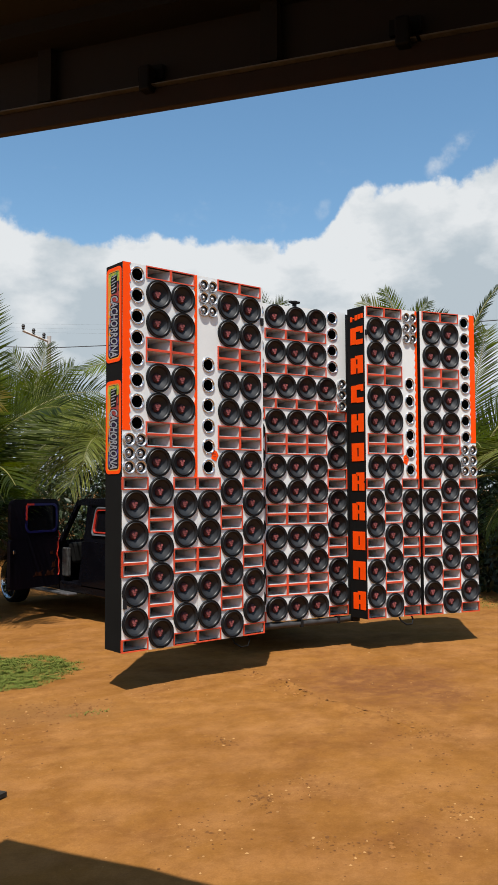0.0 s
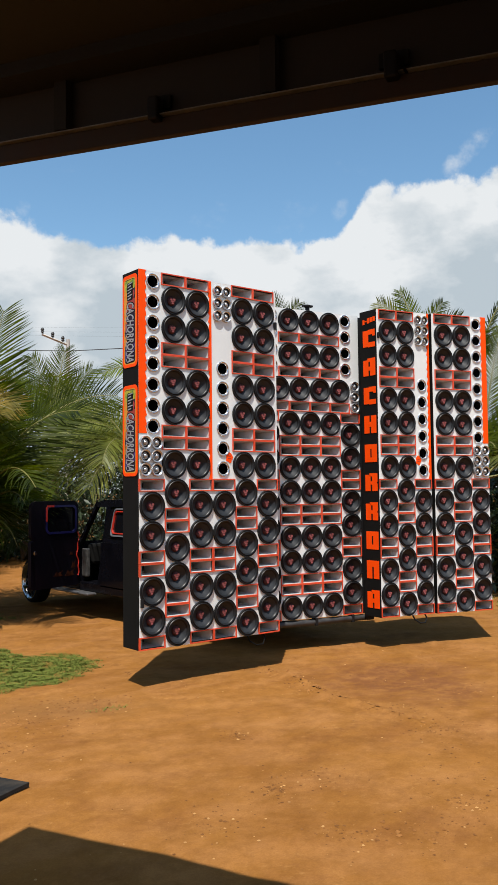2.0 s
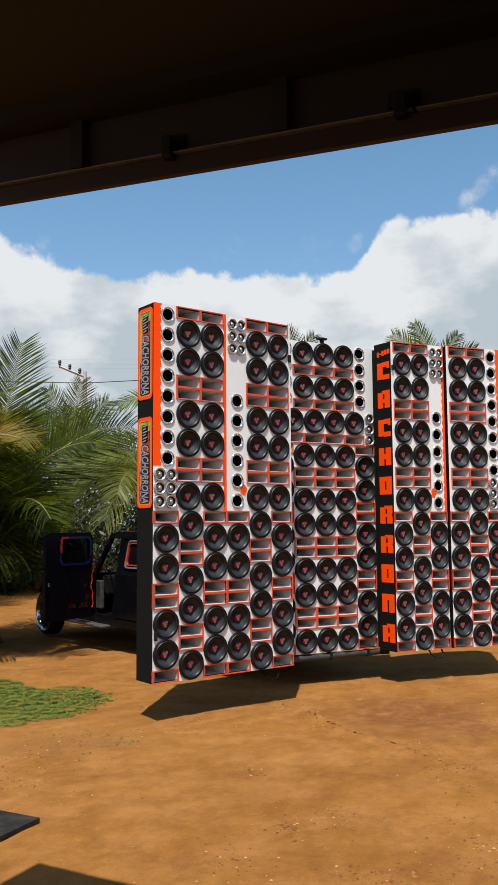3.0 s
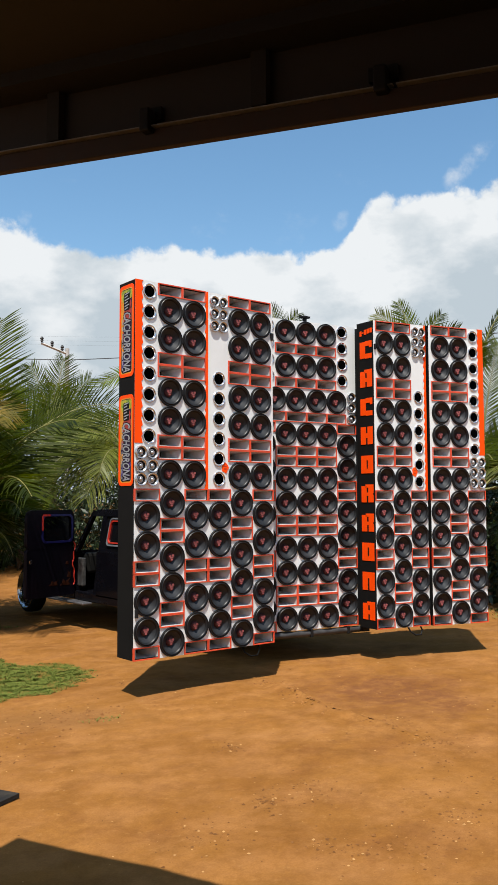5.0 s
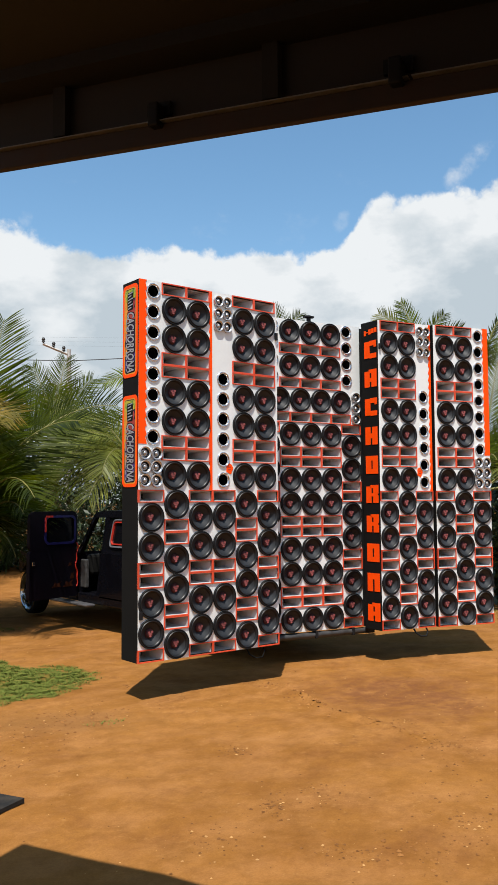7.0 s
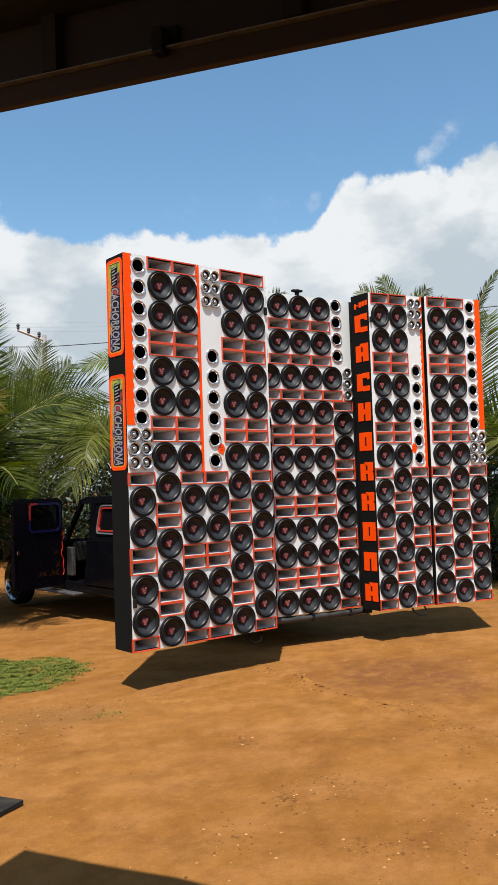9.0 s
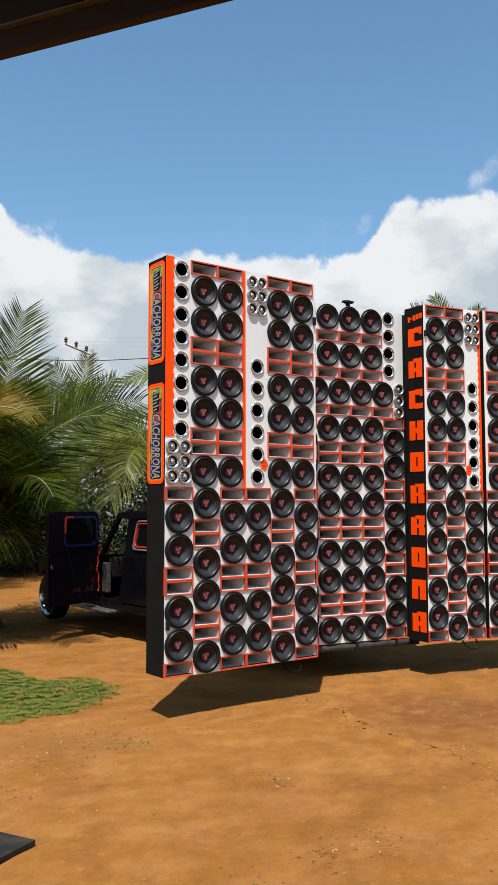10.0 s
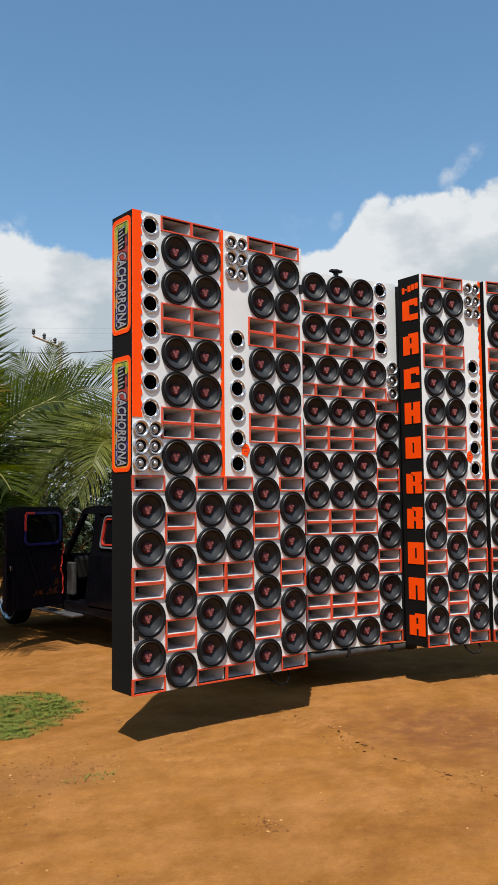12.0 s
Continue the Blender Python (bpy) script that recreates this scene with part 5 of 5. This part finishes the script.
rng = random.Random(5)
spots = []
for k in range(34):
    a = radians(8 + 56 * k / 33)
    d = rng.uniform(21.5, 25.5) + (5.5 if k < 15 else 0.0)
    tall = (4.4, 5.3) if k < 15 else (2.6, 4.2)
    spots.append((-4.5 + d * math.sin(a), -7.7 + d * math.cos(a), rng.uniform(1.5, 2.3), rng.uniform(*tall)))
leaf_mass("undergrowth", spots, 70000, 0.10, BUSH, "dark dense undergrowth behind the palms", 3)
spots = [(11.6, 3.2, 1.4, 2.6), (12.6, 1.6, 1.5, 2.8), (10.9, 4.9, 1.3, 2.7), (13.6, 0.0, 1.5, 2.8), (14.5, -1.8, 1.6, 3.0), (11.2, 2.2, 0.7, 1.0), (10.2, 2.7, 0.85, 1.7), (10.3, 1.7, 0.9, 1.9), (10.1, 0.7, 0.9, 1.8), (10.0, -0.4, 0.9, 1.9), (9.9, -1.5, 0.9, 1.9)]
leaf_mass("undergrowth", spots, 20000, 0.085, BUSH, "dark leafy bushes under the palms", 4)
spots = [(-0.8, 18.6, 1.5, 2.8), (1.2, 19.2, 1.4, 2.8), (3.2, 19.0, 1.5, 2.8), (5.2, 18.6, 1.6, 2.8), (-3.2, 17.6, 1.6, 2.8), (7.0, 17.6, 1.4, 2.8), (8.6, 16.4, 1.4, 2.8), (8.2, 13.6, 1.3, 2.4)]
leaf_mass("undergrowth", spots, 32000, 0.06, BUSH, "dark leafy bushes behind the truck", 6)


def in_patch(x, y):
    """The grassed ground, by plan."""
    w = 0.35 * noise.noise((x * 1.6, y * 1.6, 5)) + 0.18 * noise.noise((x * 5, y * 5, 9))
    # a ragged wedge that widens away from its tip beside the stack
    inside = min(y - 0.85 - 0.55 * max(0.0, x + 0.5), (1.77 + 2.1 * (0.46 - x) - y) / 2.33, 4.2 - y, 0.30 - x) + 0.75 * w + 0.12 * noise.noise((x * 14, y * 14, 7)) - 0.05
    if inside > 0:
        return min(0.95, 0.15 + inside * 2.4) * (0.85 + 0.9 * noise.noise((x * 4, y * 4, 2)) + 0.5 * noise.noise((x * 17, y * 17, 4)))
    if ((x + 0.63) / 0.24) ** 2 + ((y + 0.45) / 0.09) ** 2 < 1 + 2.5 * w:
        return 0.14
    if ((x - 0.92) / 0.28) ** 2 + ((y - 5.95) / 0.22) ** 2 < 1 + 2 * w:
        return 0.5
    if ((x - 9.0) / 0.9) ** 2 + ((y - 1.3) / 1.5) ** 2 < 1 + w:
        return 0.6
    if ((x - 0.75) / 0.4) ** 2 + ((y - 6.6) / 0.3) ** 2 < 1 + 2 * w:
        return 0.6
    return 0.0


def grass():
    rng = np.random.default_rng(8)
    verts, faces = [], []
    boxes = [(-3.6, 0.8, 0.4, 4.3, 430000), (-1.1, -0.2, -0.8, -0.1, 5000), (7.8, 10.3, -0.9, 3.4, 14000), (0.4, 1.4, 5.5, 7.0, 6000)]
    for x0, x1, y0, y1, n in boxes:
        for x, y, a, h, r in zip(rng.uniform(x0, x1, n), rng.uniform(y0, y1, n), rng.uniform(0, 6.28, n), rng.uniform(0.006, 0.030, n), rng.random(n)):
            if r > in_patch(x, y):
                continue
            z = ground_z(x, y) - 0.004
            h *= max(0.5, 0.85 + 1.3 * noise.noise((x * 11, y * 11, 13)))
            c, s = math.cos(a), math.sin(a)
            i = len(verts)
            verts += [(x - 0.006 * s, y + 0.006 * c, z), (x + 0.006 * s, y - 0.006 * c, z), (x + (0.014 + h) * c, y + (0.014 + h) * s, z + h)]
            faces.append((i, i + 1, i + 2))
    me = bpy.data.meshes.new("grass")
    me.from_pydata(verts, [], faces)
    me.materials.append(GRASS)
    tagged(new("grass", me), "short green grass in ragged patches on the dirt", "grass", kind="stuff")


grass()


def pebbles(name, mat, count, lo, hi, label, seed, flat=0.6, heaps=None):
    rng = np.random.default_rng(seed)
    verts, faces = [], []
    clusters = [(-1.0, -4.05, 0.22), (-0.68, -4.4, 0.36), (-0.01, -4.26, 0.2), (-0.83, -3.25, 0.25), (-0.45, -3.2, 0.3), (1.5, -2.3, 0.3), (1.35, -3.0, 0.35), (-0.24, -2.05, 0.14), (-0.7, -0.1, 0.5), (-1.3, -0.3, 0.5), (-2.0, -1.1, 0.3), (-1.5, -3.4, 0.4), (1.5, -0.8, 0.4), (2.5, -1.6, 0.6)]
    clusters = heaps or clusters
    shape = [(1, 0, 0), (0.3, 0.9, 0), (-0.8, 0.5, 0), (-0.7, -0.6, 0), (0.4, -0.8, 0), (0.1, 0.1, 1), (0, 0, -0.5)]
    tri = [(0, 1, 5), (1, 2, 5), (2, 3, 5), (3, 4, 5), (4, 0, 5), (1, 0, 6), (2, 1, 6), (3, 2, 6), (4, 3, 6), (0, 4, 6)]
    for k in range(count):
        if heaps or k % 3 == 0:
            cx, cy, r = clusters[rng.integers(len(clusters))]
            x, y = cx + rng.normal() * r * 0.5, cy + rng.normal() * r * 0.5
        else:
            x, y = rng.uniform(-4, 8), rng.uniform(-6, 6)
        s = lo + (hi - lo) * rng.random() ** 3
        a = rng.uniform(0, 6.28)
        z = ground_z(x, y) + s * 0.1
        i = len(verts)
        for px, py, pz in shape:
            j = rng.uniform(0.75, 1.25)
            verts.append((x + s * j * (px * math.cos(a) - py * math.sin(a)), y + s * j * (px * math.sin(a) + py * math.cos(a)), z + s * flat * pz * j))
        faces += [tuple(i + q for q in f) for f in tri]
    me = bpy.data.meshes.new(name)
    me.from_pydata(verts, [], faces)
    me.materials.append(mat)
    tagged(new(name, me), label, "stones", kind="stuff")


pebbles("pebbles", STONE, 620, 0.003, 0.014, "pale pebbles scattered over the dirt", 2)
pebbles("litter", LITTER, 3600, 0.002, 0.012, "dark bits of leaf and clod on the dirt", 12, 0.45)
pebbles("clods", CLOD, 760, 0.003, 0.022, "crumbled orange clods along a low ridge of dirt", 21, 0.6,
        [(1.64, -0.25, 0.16), (1.5, -0.85, 0.16), (1.38, -1.3, 0.14), (1.28, -1.75, 0.14), (1.28, -2.2, 0.14), (1.31, -2.55, 0.16), (1.36, -3.0, 0.22), (2.6, -2.2, 0.4), (-0.75, -0.15, 0.45), (-1.4, -0.4, 0.5), (-1.0, -0.1, 0.5), (-1.7, -0.7, 0.5), (-0.6, -0.3, 0.3), (-0.68, -4.4, 0.3), (-2.0, -1.1, 0.25)])

pebbles("crumbs", LITTER, 380, 0.002, 0.014, "dark crumbs of soil and dry leaf in loose drifts", 33, 0.5,
        [(-0.9, -4.05, 0.35), (-0.33, -4.5, 0.4), (-0.8, -3.25, 0.25), (-1.48, -0.4, 0.5), (-0.9, -0.2, 0.6), (-0.56, -0.05, 0.35), (-1.95, -0.95, 0.4), (1.1, -2.95, 0.4), (0.1, -4.2, 0.4), (0.6, -3.8, 0.4)])

pebbles("clumps", LITTER, 200, 0.004, 0.019, "small broken clumps of dark dry soil", 41, 0.55,
        [(-0.92, -4.05, 0.16), (-0.33, -4.5, 0.16), (-0.8, -3.25, 0.12), (-0.78, -3.1, 0.10), (-0.23, -2.06, 0.10), (1.1, -2.95, 0.18), (1.62, -0.75, 0.10), (1.45, -1.0, 0.08), (-1.5, -3.5, 0.14), (0.25, -3.9, 0.12), (-0.1, -4.1, 0.14), (0.9, -3.4, 0.12),
         (-0.6, -0.1, 0.2), (-1.4, -0.45, 0.25), (0.35, 0.75, 0.12), (1.9, -3.6, 0.2), (2.9, -2.6, 0.2), (-2.3, -1.6, 0.2)])

# rubber mat lying on the dirt
bm = bmesh.new()
outline = [(0, 0), (0.85, 0), (0.85, 1.3), (0, 1.3)]
top = [bm.verts.new((x, y, 0.045 - 0.02 * (y / 1.3) - 0.01 * (x / 0.85))) for x, y in outline]
low = [bm.verts.new((x, y, 0.015 - 0.012 * (y / 1.3) - 0.01 * (x / 0.85))) for x, y in outline]
bm.faces.new(top)
bm.faces.new(low[::-1])
for k in range(4):
    bm.faces.new((low[k], low[(k + 1) % 4], top[(k + 1) % 4], top[k]))
bmesh.ops.recalc_face_normals(bm, faces=bm.faces[:])
me = finish(bm, "rubber_mat", MAT_RUBBER)
ob = new("rubber_mat", me)
ob.matrix_basis = pose(-2.15, -2.09, 0.0, 0, 0, 115)
tagged(ob, "dark grey rubber mat lying on the dirt", "mat")


# ---- utility pole and wires, far off ----
def utility_pole():
    d = 44.0
    a = radians(26.1)
    x, y = -4.55 + d * math.sin(a), -7.55 + d * math.cos(a)
    p = thing("utility_pole", pose(x, y, 0, 0, 0, 0), "grey concrete utility pole with a crossarm", "utility pole")
    bm = bmesh.new()
    lathe(bm, [(0.17, -0.1), (0.10, 10.05)], 12, "z", True)
    part("post", bm, CONCRETE, p, smooth=40)
    arm = [Vector((-1.28, 0.35, 10.25)), Vector((-0.1, 0.0, 9.80))]
    part("crossarm", tube(bmesh.new(), arm, 0.07, 4), CONCRETE, p)
    for k in range(3):
        c = arm[0].lerp(arm[1], 0.02 + 0.42 * k)
        q = lathe(bmesh.new(), [(0.03, 0.0), (0.04, 0.08), (0.09, 0.12), (0.06, 0.18), (0.10, 0.24), (0.05, 0.34)], 10, "z", True)
        part("insulator", q, WIRE, p, "dark insulator", Matrix.Translation(c))
    return x, y


px, py = utility_pole()


def wire(a, b, sag, r, label):
    pts = []
    for k in range(25):
        u = k / 24
        q = Vector(a).lerp(Vector(b), u)
        q.z -= sag * 4 * u * (1 - u)
        pts.append(q)
    ob = new("wire", finish(tube(bmesh.new(), pts, r, 5), "wire", WIRE))
    tagged(ob, label, "power line", "power lines")


wire((px - 40, py + 14, 9.5), (px, py, 9.45), 0.3, 0.022, "thick dark overhead cable")
wire((px, py, 9.45), (px + 19, py - 33, 9.6), 0.35, 0.022, "thick dark overhead cable")
for k in range(3):
    o = Vector((-1.26 + 0.5 * k, 0.34 - 0.15 * k, 10.6 - 0.19 * k))
    wire((px - 40 + o.x, py + 14 + o.y, o.z), (px + o.x, py + o.y, o.z), 0.35, 0.002, "thin dark overhead power wire")
    wire((px + o.x, py + o.y, o.z), (px + 19 + o.x, py - 33 + o.y, o.z - 1.9), 0.4, 0.002, "thin dark overhead power wire")
